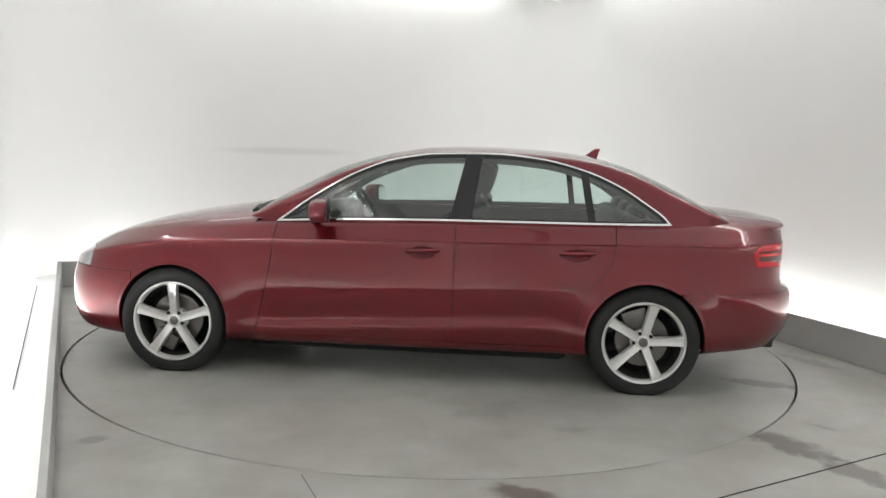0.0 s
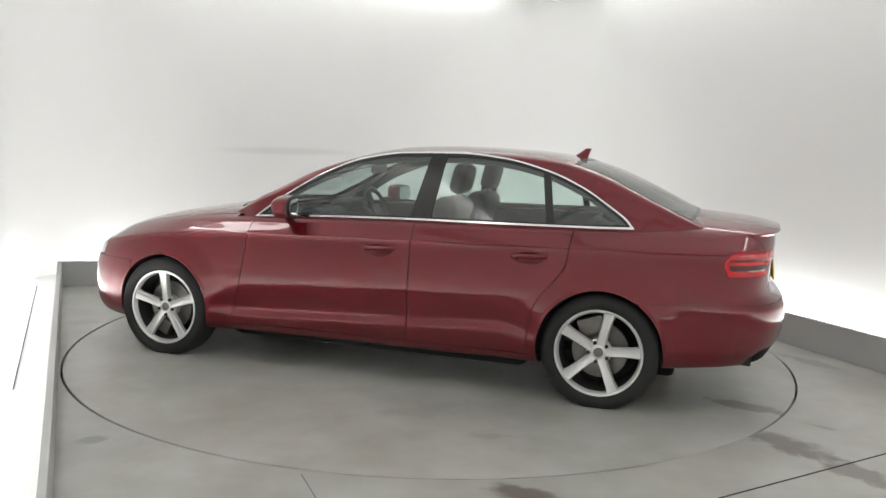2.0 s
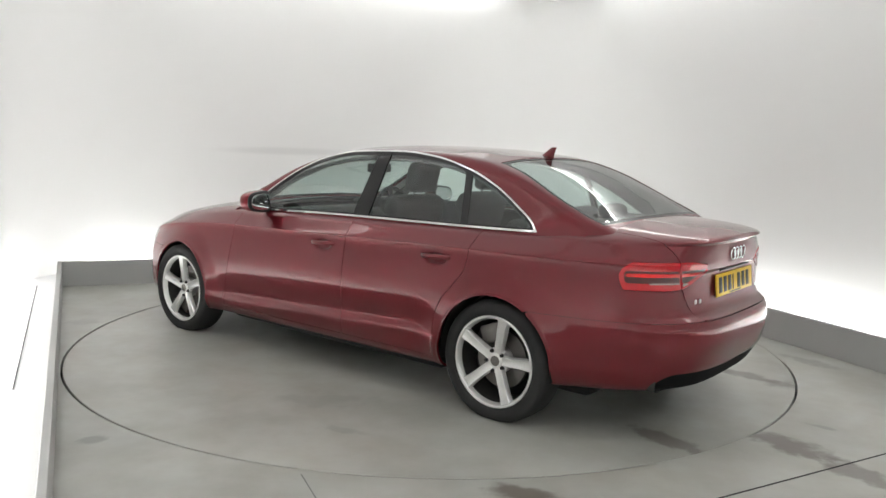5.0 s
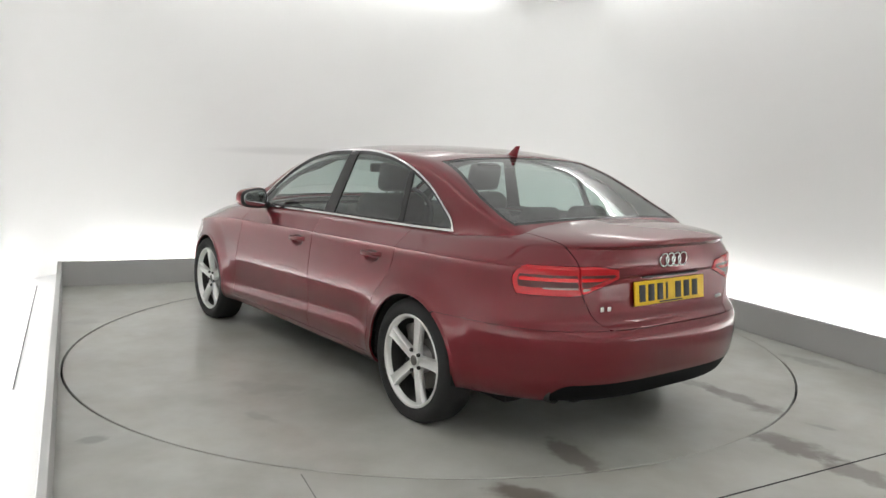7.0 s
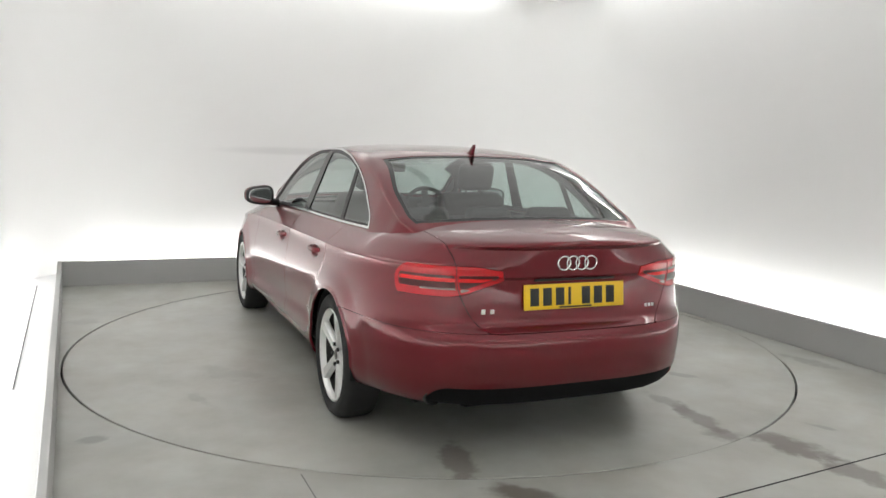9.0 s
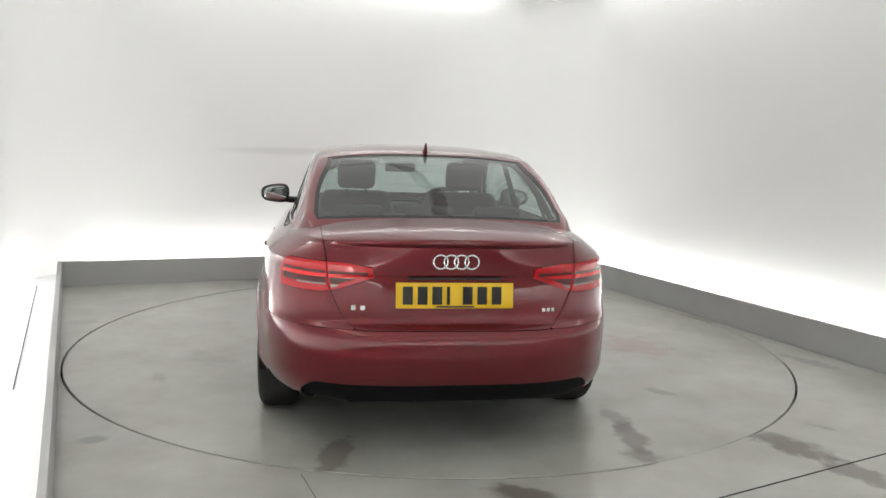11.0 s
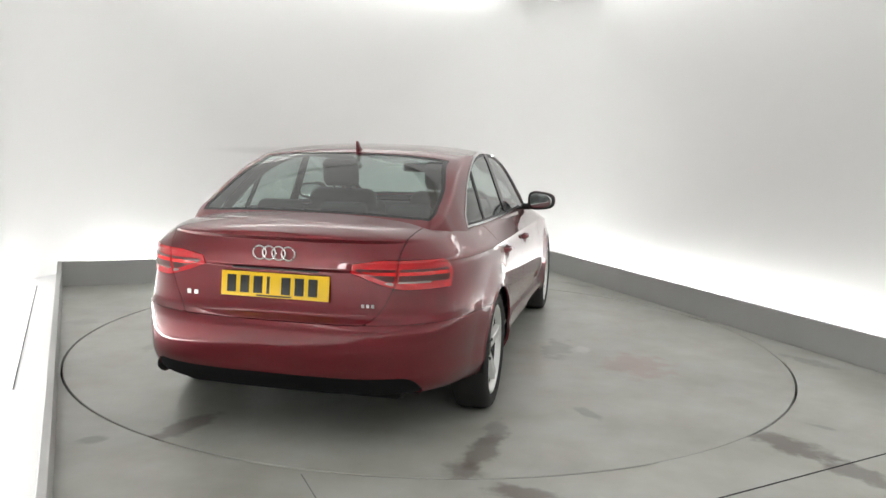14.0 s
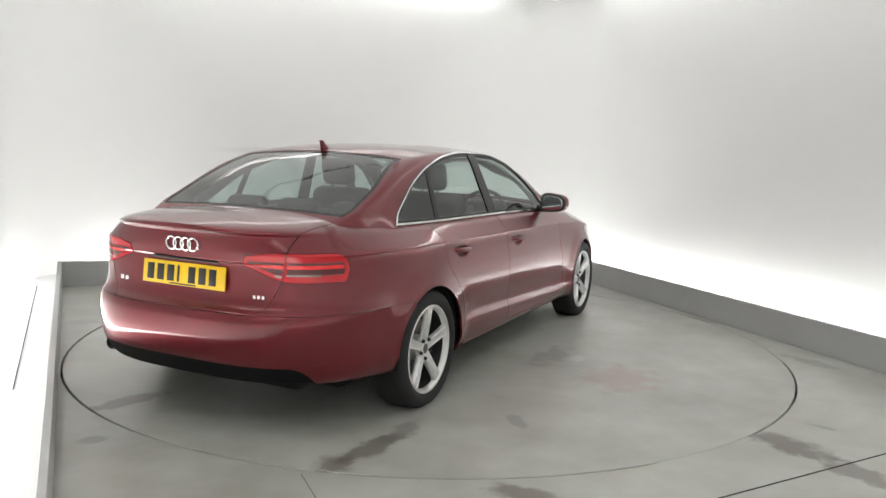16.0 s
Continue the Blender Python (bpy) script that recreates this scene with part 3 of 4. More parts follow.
def clip(surf, us, vs, g, off=0.0):
    """the part of a surface where g(points, u, v) > 0, with a clean edge: points, normals, faces"""
    def at(u, v):
        p = surf(u, v)
        e = 1e-3
        du = surf(u + e, v) - surf(u - e, v)
        dv = surf(u, np.minimum(v + e, 1)) - surf(u, np.maximum(v - e, 0))
        n = np.cross(dv, du)
        ln = np.linalg.norm(n, axis=-1, keepdims=True)
        n = np.where(ln > 1e-12, n / np.maximum(ln, 1e-12), np.array([0.0, 0.0, 1.0]))
        return p, n
    U, V = np.meshgrid(us, vs, indexing="ij")
    P, N = at(U, V)
    G = g(P, U, V)
    inside = G > 0
    nu, nv = U.shape
    index = -np.ones((nu, nv), int)
    index[inside] = np.arange(inside.sum())
    pts, nrm = [P[inside]], [N[inside]]
    count = int(inside.sum())
    cross = []
    for a, b in ((np.s_[:-1, :], np.s_[1:, :]), (np.s_[:, :-1], np.s_[:, 1:])):
        hit = inside[a] != inside[b]
        table = -np.ones(hit.shape, int)
        table[hit] = count + np.arange(hit.sum())
        count += int(hit.sum())
        ua, va, ub, vb = U[a][hit], V[a][hit], U[b][hit], V[b][hit]
        ina = inside[a][hit]
        lo, hi = np.zeros(len(ua)), np.ones(len(ua))
        for _ in range(9):
            t = (lo + hi) / 2
            uu, vv = ua + t * (ub - ua), va + t * (vb - va)
            same = (g(surf(uu, vv), uu, vv) > 0) == ina
            lo, hi = np.where(same, t, lo), np.where(same, hi, t)
        t = (lo + hi) / 2
        p, n = at(ua + t * (ub - ua), va + t * (vb - va))
        pts.append(p)
        nrm.append(n)
        cross.append(table)
    pts, nrm = np.concatenate(pts), np.concatenate(nrm)
    along, across = cross
    faces = []
    some = inside[:-1, :-1] | inside[1:, :-1] | inside[1:, 1:] | inside[:-1, 1:]
    for i, j in zip(*np.nonzero(some)):
        ring = ((index[i, j], along[i, j]), (index[i + 1, j], across[i + 1, j]), (index[i + 1, j + 1], along[i, j + 1]), (index[i, j + 1], across[i, j]))
        f = []
        for corner, edge in ring:
            if corner >= 0:
                f.append(int(corner))
            if edge >= 0:
                f.append(int(edge))
        if len(f) > 2:
            faces.append(f)
    return pts + off * nrm, nrm, faces


def sides(piece, which):
    """the left piece as it is, or mirrored to the right, or both as one"""
    p, n, f = piece
    flip = np.array([1, -1, 1])
    if which == "left":
        return p, n, [q[::-1] for q in f]
    if which == "right":
        return p * flip, n * flip, f
    k = len(p)
    return np.concatenate([p, p * flip]), np.concatenate([n, n * flip]), [q[::-1] for q in f] + [[i + k for i in q] for q in f]


def sheet(name, piece, which, mat, parent, label="", thick=0.012):
    """a body panel with turned-in edges"""
    p, n, f = sides(piece, which)
    seen = {}
    for q in f:
        for a, b in zip(q, q[1:] + q[:1]):
            seen[(a, b)] = seen.get((a, b), 0) + 1
    verts, normals, faces = list(p), list(n), list(f)
    if thick:
        rim = {}
        for (a, b) in [e for e in seen if (e[1], e[0]) not in seen]:
            if abs(p[a][1]) < 2e-4 and abs(p[b][1]) < 2e-4:
                continue
            side = np.cross(p[b] - p[a], n[a])
            side = side / max(np.linalg.norm(side), 1e-9)
            base = len(verts)
            verts += [p[a], p[b], p[b] - thick * n[b], p[a] - thick * n[a]]
            normals += [side] * 4
            faces.append([base + 1, base, base + 3, base + 2])
    return mesh_object(name, verts, faces, mat, parent, label, True, normals)


def spread(a, b, step):
    return np.linspace(a, b, max(2, int(abs(b - a) / step) + 1))


def stations(a, b, step=0.016):
    """steps along the car, closer towards the two ends"""
    xs = list(spread(max(a, -2.1), min(b, 2.0), step)) if a < 2.0 and b > -2.1 else []
    if a < -2.1:
        k = 60
        xs = [-2.40 + 0.30 * (1 - math.cos(math.pi / 2 * i / k)) ** 1.6 for i in range(k)] + xs
        xs = [x for x in xs if a <= x <= b]
    if b > 2.0:
        k = 40
        xs = xs + [2.28 - 0.28 * (1 - math.cos(math.pi / 2 * i / k)) ** 1.6 for i in range(k - 1, -1, -1)]
        xs = [x for x in xs if a <= x <= b]
    return np.unique(np.round(xs, 6))


HALF_GAP = 0.0019
door_front = curve([0.2, 0.4, 0.57, 0.80, 0.95], [0.905, 0.865, 0.825, 0.795, 0.788])
door_rear = curve([0.2, 0.45, 0.59, 0.68, 0.78, 1.0], [-1.00, -1.012, -1.062, -1.135, -1.20, -1.225])
lid_half = curve([0.60, 0.615, 0.635, 0.746, 0.80, 0.90, 1.0, 1.06], [0.40, 0.44, 0.470, 0.535, 0.553, 0.562, 0.585, 0.61])
lamp_low = curve([0.34, 0.45, 0.55, 0.60, 0.9], [0.835, 0.795, 0.764, 0.758, 0.765])
lamp_out = curve([0.74, 0.78, 0.83, 0.86, 0.90], [-2.060, -2.035, -2.020, -2.030, -2.085])
bonnet_half = curve([0.9, 1.2, 1.6, 2.0, 2.2], [0.735, 0.725, 0.69, 0.61, 0.50])
dlo_low = curve([-1.6, -1.52, -0.9, -0.3, 0.26, 0.83], [0.990, 0.984, 0.974, 0.968, 0.955, 0.928])
dlo_top = curve([-1.56, -1.535, -1.50, -1.41, -1.24, -1.037, -0.769, -0.5, -0.16, 0.111, 0.317, 0.525, 0.754, 0.83], [0.965, 0.990, 1.030, 1.095, 1.200, 1.284, 1.345, 1.366, 1.358, 1.316, 1.241, 1.125, 0.960, 0.895])


def arch(P, ax, extra=0.0):
    return np.hypot(P[..., 0] - ax, P[..., 2] - ARCH_Z) - ARCH_R - extra


def lamp_g(P):
    x, y, z = P[..., 0], P[..., 1], P[..., 2]
    return np.minimum.reduce([z - lamp_low(y), 0.893 - z - 0.02 * smooth(0.50, 0.34, y), y - 0.36 + 0.25 * (0.86 - z), lamp_out(z) - x, -1.95 - x])


def lid_g(P):
    x, y, z = P[..., 0], P[..., 1], P[..., 2]
    return np.minimum.reduce([lid_half(z) - y, z - 0.607, -1.83 - 0.05 * smooth(0.3, 0.7, y) - x])


def bumper_line(x):
    return 0.608 + 0.0 * x


def bumper_g(P):
    x, y, z = P[..., 0], P[..., 1], P[..., 2]
    return np.minimum(bumper_line(x) - z, -1.60 - x)


def headlight_g(P):
    x, y, z = P[..., 0], P[..., 1], P[..., 2]
    return np.minimum.reduce([x - 1.98, z - 0.605, 0.715 - z, y - 0.42])


def bonnet_g(P):
    x, y, z = P[..., 0], P[..., 1], P[..., 2]
    return np.minimum.reduce([bonnet_half(x) - y, z - 0.715, x - 0.98 + 0.10 * (y / 0.7) ** 2])


def nose_g(P):
    x, y, z = P[..., 0], P[..., 1], P[..., 2]
    return np.minimum.reduce([np.maximum(0.60 - z, np.where(y < 0.42, 0.71 - z, -1)), x - 1.66])


def dlo_g(P):
    x, z = P[..., 0], P[..., 2]
    e = 0.004
    slope = (dlo_top(x + e) - dlo_top(x - e)) / (2 * e)
    return np.minimum(z - dlo_low(x), (dlo_top(x) - z) / np.sqrt(1 + slope ** 2))


def screen_g(P, s, v):
    return np.minimum.reduce([(v - 0.60) * 0.6, s - 0.12 - 0.03 * (1 - v), 0.93 - s])


def backlight_g(P, s, v):
    return np.minimum.reduce([(v - 0.555 - 0.075 * smooth(-1.65, -1.2, s)) * 0.6, -1.165 - s, s + 1.83])


def build_body(car):
    vs_all, vs_side = spread(0, 1, 1 / 150), spread(0, 0.78, 1 / 150)
    k = HALF_GAP
    fa, ra = (lambda P: arch(P, AXLE)), (lambda P: arch(P, -AXLE))

    def low(a, b, g, step=0.010, vs=vs_all, off=0.0):
        return clip(lower, stations(a, b, step), vs, g, off)

    belt_top = lambda P: z_belt(P[..., 0]) + 0.004 - P[..., 2]
    front_door = low(-0.4, 1.0, lambda P, u, v: np.minimum.reduce([door_front(P[..., 2]) - k - P[..., 0], P[..., 0] + 0.288 - k, P[..., 2] - 0.262 - k, fa(P), belt_top(P), 0.82 - v]))
    rear_door = low(-1.35, -0.2, lambda P, u, v: np.minimum.reduce([P[..., 0] - door_rear(P[..., 2]) - k, -0.288 - k - P[..., 0], P[..., 2] - 0.262 - k, arch(P, -AXLE, 0.03), belt_top(P), 0.82 - v]))
    wing = low(0.6, 2.28, lambda P, u, v: np.minimum.reduce([P[..., 0] - door_front(P[..., 2]) - k, fa(P), -bonnet_g(P) - k, -nose_g(P) - k, -headlight_g(P) - k, P[..., 2] - 0.2, np.maximum(0.788 - v, P[..., 0] - 0.93)]))
    sill = low(-1.2, 1.2, lambda P, u, v: np.minimum.reduce([0.262 - k - P[..., 2], fa(P), ra(P), 0.5 - v]))
    quarter = low(-2.40, -0.9, lambda P, u, v: np.minimum.reduce([door_rear(P[..., 2]) - k - P[..., 0], ra(P), -lid_g(P) - k, -lamp_g(P) - k, -bumper_g(P) - 0.001, P[..., 2] - 0.25, np.maximum(0.788 - v, -1.78 - P[..., 0])]))
    bumper = low(-2.40, -1.5, lambda P, u, v: np.minimum.reduce([bumper_g(P) - 0.001, ra(P), -lid_g(P) - k, -lamp_g(P) - k, P[..., 2] - 0.362 - 0.12 * smooth(-2.27, -2.08, P[..., 0]) * -1]))
    valance = low(-2.40, -1.5, lambda P, u, v: np.minimum.reduce([0.358 - 0.12 * smooth(-2.27, -2.08, P[..., 0]) - P[..., 2], ra(P), -1.66 - P[..., 0]]), off=-0.004)
    lid = low(-2.40, -1.7, lambda P, u, v: np.minimum(lid_g(P) - k, -lamp_g(P) - k))
    lamp_outer = low(-2.40, -1.9, lambda P, u, v: np.minimum(lamp_g(P) - 0.001, P[..., 1] - lid_half(P[..., 2]) - k), 0.008, spread(0.3, 0.75, 1 / 300), 0.003)
    lamp_inner = low(-2.40, -1.9, lambda P, u, v: np.minimum(lamp_g(P) - 0.001, lid_half(P[..., 2]) - k - P[..., 1]), 0.008, spread(0.3, 0.75, 1 / 300), 0.003)
    bonnet = low(0.8, 2.28, lambda P, u, v: bonnet_g(P) - k)
    nose = low(1.5, 2.28, lambda P, u, v: np.minimum.reduce([nose_g(P) - k, fa(P), -headlight_g(P) - k, -np.minimum.reduce([0.37 - P[..., 1], P[..., 2] - 0.34, 0.70 - P[..., 2], P[..., 0] - 2.0])]))
    cowl = low(0.6, 1.2, lambda P, u, v: np.minimum.reduce([-bonnet_g(P) - k, P[..., 0] - 0.80, 1.0 - P[..., 0], v - 0.81, 0.66 - P[..., 1]]), off=-0.012)
    sheet("cowl", cowl, "both", BLACK, car, "black plastic cowl below the windscreen")
    grille = low(1.9, 2.28, lambda P, u, v: np.minimum.reduce([0.37 - P[..., 1], P[..., 2] - 0.34, 0.70 - P[..., 2], P[..., 0] - 2.0]), off=-0.01)
    headlight = low(1.85, 2.28, lambda P, u, v: headlight_g(P) - 0.001, 0.010, off=0.002)
    inner = low(-2.39, 2.27, lambda P, u, v: np.minimum.reduce([arch(P, AXLE, 0.01), arch(P, -AXLE, 0.01), np.where((P[..., 0] > 0.94) | (P[..., 0] < -1.80), 1.0, z_belt(P[..., 0]) - 0.012 - P[..., 2])]), 0.03, spread(0, 1, 1 / 80), -0.014)

    for which in ("left", "right"):
        d = sheet("front_door", front_door, which, PAINT, car)
        handle(d, *HANDLES[0], which)
        d = sheet("rear_door", rear_door, which, PAINT, car)
        handle(d, *HANDLES[1], which)
        sheet("front_wing", wing, which, PAINT, car)
        sheet("sill", sill, which, PAINT, car)
        sheet("rear_quarter_panel", quarter, which, PAINT, car)
        lamp = sheet("tail_lamp", lamp_outer, which, LENS_RED, car, "glossy red tail lamp lens")
        lamp_bits(lamp, which, True)
        lamp = sheet("tail_lamp", lamp_inner, which, LENS_RED, car, "glossy red tail lamp lens on the boot lid")
        lamp_bits(lamp, which, False)
        sheet("headlight", headlight, which, LENS_FRONT, car, "clear headlight lens")
    sheet("rear_bumper", bumper, "both", PAINT, car)
    sheet("rear_valance", valance, "both", SHADED_BLACK, car, "black plastic lower bumper edge with shade in its colour")
    boot = sheet("boot_lid", lid, "both", PAINT, car)
    sheet("bonnet", bonnet, "both", PAINT, car)
    sheet("front_bumper", nose, "both", PAINT, car)
    sheet("grille", grille, "both", BLACK, car, "black radiator grille")
    # sheet just inside the panels, near-black so their gaps look shaded
    sheet("inner_shell", inner, "both", VOID, car, "near-black sheet standing in for shade behind the panel gaps", thick=0)

    # upper body
    us, vs = spread(-1.96, 1.01, 0.012), spread(0, 1, 1 / 130)
    side = lambda v: 0.60 - v
    b_front = lambda P: -0.243 - 0.22 * (P[..., 2] - 0.97) - P[..., 0]
    b_rear = lambda P: P[..., 0] + 0.372 + 0.14 * (P[..., 2] - 0.97)
    q_front = lambda P: P[..., 0] + 1.085 - 0.17 * (P[..., 2] - 0.97)
    roof = clip(upper, us, vs, lambda P, u, v: -np.maximum.reduce([np.minimum(dlo_g(P) + 0.004, side(v)), screen_g(P, u, v), backlight_g(P, u, v), u - 0.99, -1.95 - u]))
    roof_l = sheet("roof", roof, "both", PAINT, car)
    screen = clip(upper, us, vs, lambda P, u, v: screen_g(P, u, v) + 0.002, -0.004)
    back = clip(upper, us, vs, lambda P, u, v: backlight_g(P, u, v) + 0.002, -0.004)
    sheet("windscreen", screen, "both", GLASS, car, "clear tinted windscreen", thick=0)
    rim = clip(upper, us, vs, lambda P, u, v: np.minimum(backlight_g(P, u, v) + 0.001, 0.022 - backlight_g(P, u, v)), -0.002)
    sheet("rear_window", back, "both", REAR_GLASS, car, "tinted rear window", thick=0)
    sheet("rear_window_border", rim, "both", GLOSS_BLACK, car, "black border of the rear window", thick=0.004)
    rim = clip(upper, us, vs, lambda P, u, v: np.minimum(screen_g(P, u, v) + 0.001, 0.022 - screen_g(P, u, v)), -0.002)
    sheet("windscreen_border", rim, "both", GLOSS_BLACK, car, "black border of the windscreen", thick=0.004)
    chrome = clip(upper, spread(-1.62, 0.9, 0.008), spread(0, 0.62, 1 / 220), lambda P, u, v: np.minimum(0.0043 + 0.0012 * smooth(1.06, 0.98, P[..., 2]) - np.abs(dlo_g(P) - 0.0025), 0.6 - v), 0.006)
    front_glass = clip(upper, us, vs, lambda P, u, v: np.minimum.reduce([dlo_g(P) - 0.004, side(v), -b_front(P)]), -0.006)
    rear_glass = clip(upper, us, vs, lambda P, u, v: np.minimum.reduce([dlo_g(P) - 0.004, side(v), -b_rear(P), q_front(P) - 0.022]), -0.006)
    small_glass = clip(upper, us, vs, lambda P, u, v: np.minimum.reduce([dlo_g(P) - 0.004, side(v), -q_front(P) - 0.022]), -0.006)
    pillar = clip(upper, us, vs, lambda P, u, v: np.minimum.reduce([dlo_g(P) - 0.004, side(v), b_front(P), b_rear(P)]), -0.001)
    divider = clip(upper, us, vs, lambda P, u, v: np.minimum.reduce([dlo_g(P) - 0.004, side(v), 0.022 - np.abs(q_front(P))]), -0.002)
    seal = clip(upper, us, vs, lambda P, u, v: np.minimum.reduce([dlo_g(P) - 0.006, 0.020 - dlo_g(P), side(v)]), -0.003)
    for which in ("left", "right"):
        sheet("window_trim", chrome, which, CHROME, car, "bright chrome strip round the side windows", thick=0.008)
        sheet("front_side_window", front_glass, which, GLASS, car, "tinted side window", thick=0)
        sheet("rear_side_window", rear_glass, which, GLASS, car, "tinted side window", thick=0)
        sheet("quarter_window", small_glass, which, GLASS, car, "small tinted triangular window", thick=0)
        sheet("door_pillar", pillar, which, GLOSS_BLACK, car, "gloss black door pillar")
        sheet("window_divider", divider, which, BLACK, car, "black window divider")
        sheet("window_seal", seal, which, BLACK, car, "black rubber window seal", thick=0.004)
    trim = clip(upper, us, spread(0, 0.8, 1 / 100), lambda P, u, v: np.minimum.reduce([np.minimum(0.032, 0.045 - 0.03 * smooth(0.0, 0.6, P[..., 0])) - dlo_g(P), dlo_g(P) + 0.06, 0.74 - v, P[..., 2] - dlo_low(P[..., 0]) - 0.02]), -0.045)
    for which in ("left", "right"):
        sheet("pillar_trim", trim, which, TRIM_GREY, car, "grey inner pillar trim", thick=0.012)
    headliner = clip(upper, us, spread(0, 1, 1 / 70), lambda P, u, v: -np.maximum.reduce([np.minimum(dlo_g(P) + 0.004, side(v)), screen_g(P, u, v), backlight_g(P, u, v), u - 0.99, -1.95 - u]), -0.02)
    sheet("headlining", headliner, "both", LINER, car, "pale grey cloth headlining", thick=0)
    return boot


def on_side(x, z, which, off=0.0):
    """a point on the lower body's side at that length and height, and the way out"""
    vs = np.linspace(0, 0.76, 400)
    p = lower(np.full(400, x), vs)
    i = int(np.argmin(np.abs(p[:, 2] - z)))
    y = p[i, 1] + off
    return Vector((p[i, 0], y if which == "left" else -y, p[i, 2]))


def on_tail(y, z, off=0.0):
    """a point on the tail at that distance from the middle and height"""
    best = None
    for s in np.linspace(-2.399999, -2.0, 1500):
        p = lower(np.full(60, s), np.linspace(0.1, 0.8, 60))
        i = int(np.argmin(np.abs(p[:, 2] - z)))
        d = abs(p[i, 1] - abs(y))
        if best is None or d < best[0]:
            best = (d, p[i, 0])
        elif d > best[0] + 0.05:
            break
    return best[1] - off


def handle(door, x, z, which):
    p = on_side(x + 0.1, z, which)
    p.x = x
    sg = 1 if which == "left" else -1
    bm = bmesh.new()
    pts = []
    for i in range(13):
        t = -1 + 2 * i / 12
        pts.append((p.x + 0.098 * t, p.y + sg * (0.030 * (1 - t ** 4) - 0.006), p.z + 0.008 - 0.003 * t))
    tube(bm, pts, 0.0105, 10)
    bmesh.ops.transform(bm, matrix=Matrix.Translation((0, 0, p.z)) @ Matrix.Diagonal((1, 1, 1.25, 1)) @ Matrix.Translation((0, 0, -p.z)), verts=bm.verts)
    part("handle", bm, PAINT, door)


def lamp_bits(lamp, which, outer):
    """bright bands and the clear reversing lens set on the red lens"""
    def cut(g, off):
        edge = (lambda P: P[..., 1] - lid_half(P[..., 2]) - 0.008) if outer else (lambda P: lid_half(P[..., 2]) - 0.008 - P[..., 1])
        return clip(lower, stations(-2.40, -1.95, 0.008), spread(0.3, 0.75, 1 / 300), lambda P, u, v: np.minimum.reduce([g(P), edge(P), lamp_g(P) - 0.012]), off)
    z = lambda P: P[..., 2]
    inset = lambda P: lamp_g(P) - 0.017
    core = cut(lambda P: np.minimum.reduce([0.0285 - np.abs(z(P) - 0.8235), inset(P) - 0.006]), 0.0045)
    sheet("lamp_core", core, which, LENS_DARK, lamp, "dark red middle of the lamp", thick=0.002)
    bar = cut(lambda P: np.minimum.reduce([0.0085 - np.abs(z(P) - 0.832), inset(P) - 0.012]), 0.0065)
    sheet("light_band", bar, which, LENS_BAND, lamp, "bright red light band", thick=0.003)
    if outer:
        strip = cut(lambda P: np.minimum.reduce([0.0042 - np.abs(z(P) - 0.793), 0.69 - P[..., 1]]), 0.0060)
        sheet("clear_strip", strip, which, LENS_CLEAR, lamp, "narrow clear strip", thick=0.003)
    else:
        lens = cut(lambda P: np.minimum.reduce([0.797 - 0.06 * (0.59 - P[..., 1]) - z(P), P[..., 1] - 0.49]), 0.0060)
        sheet("reversing_lens", lens, which, LENS_CLEAR, lamp, "clear reversing light lens", thick=0.003)


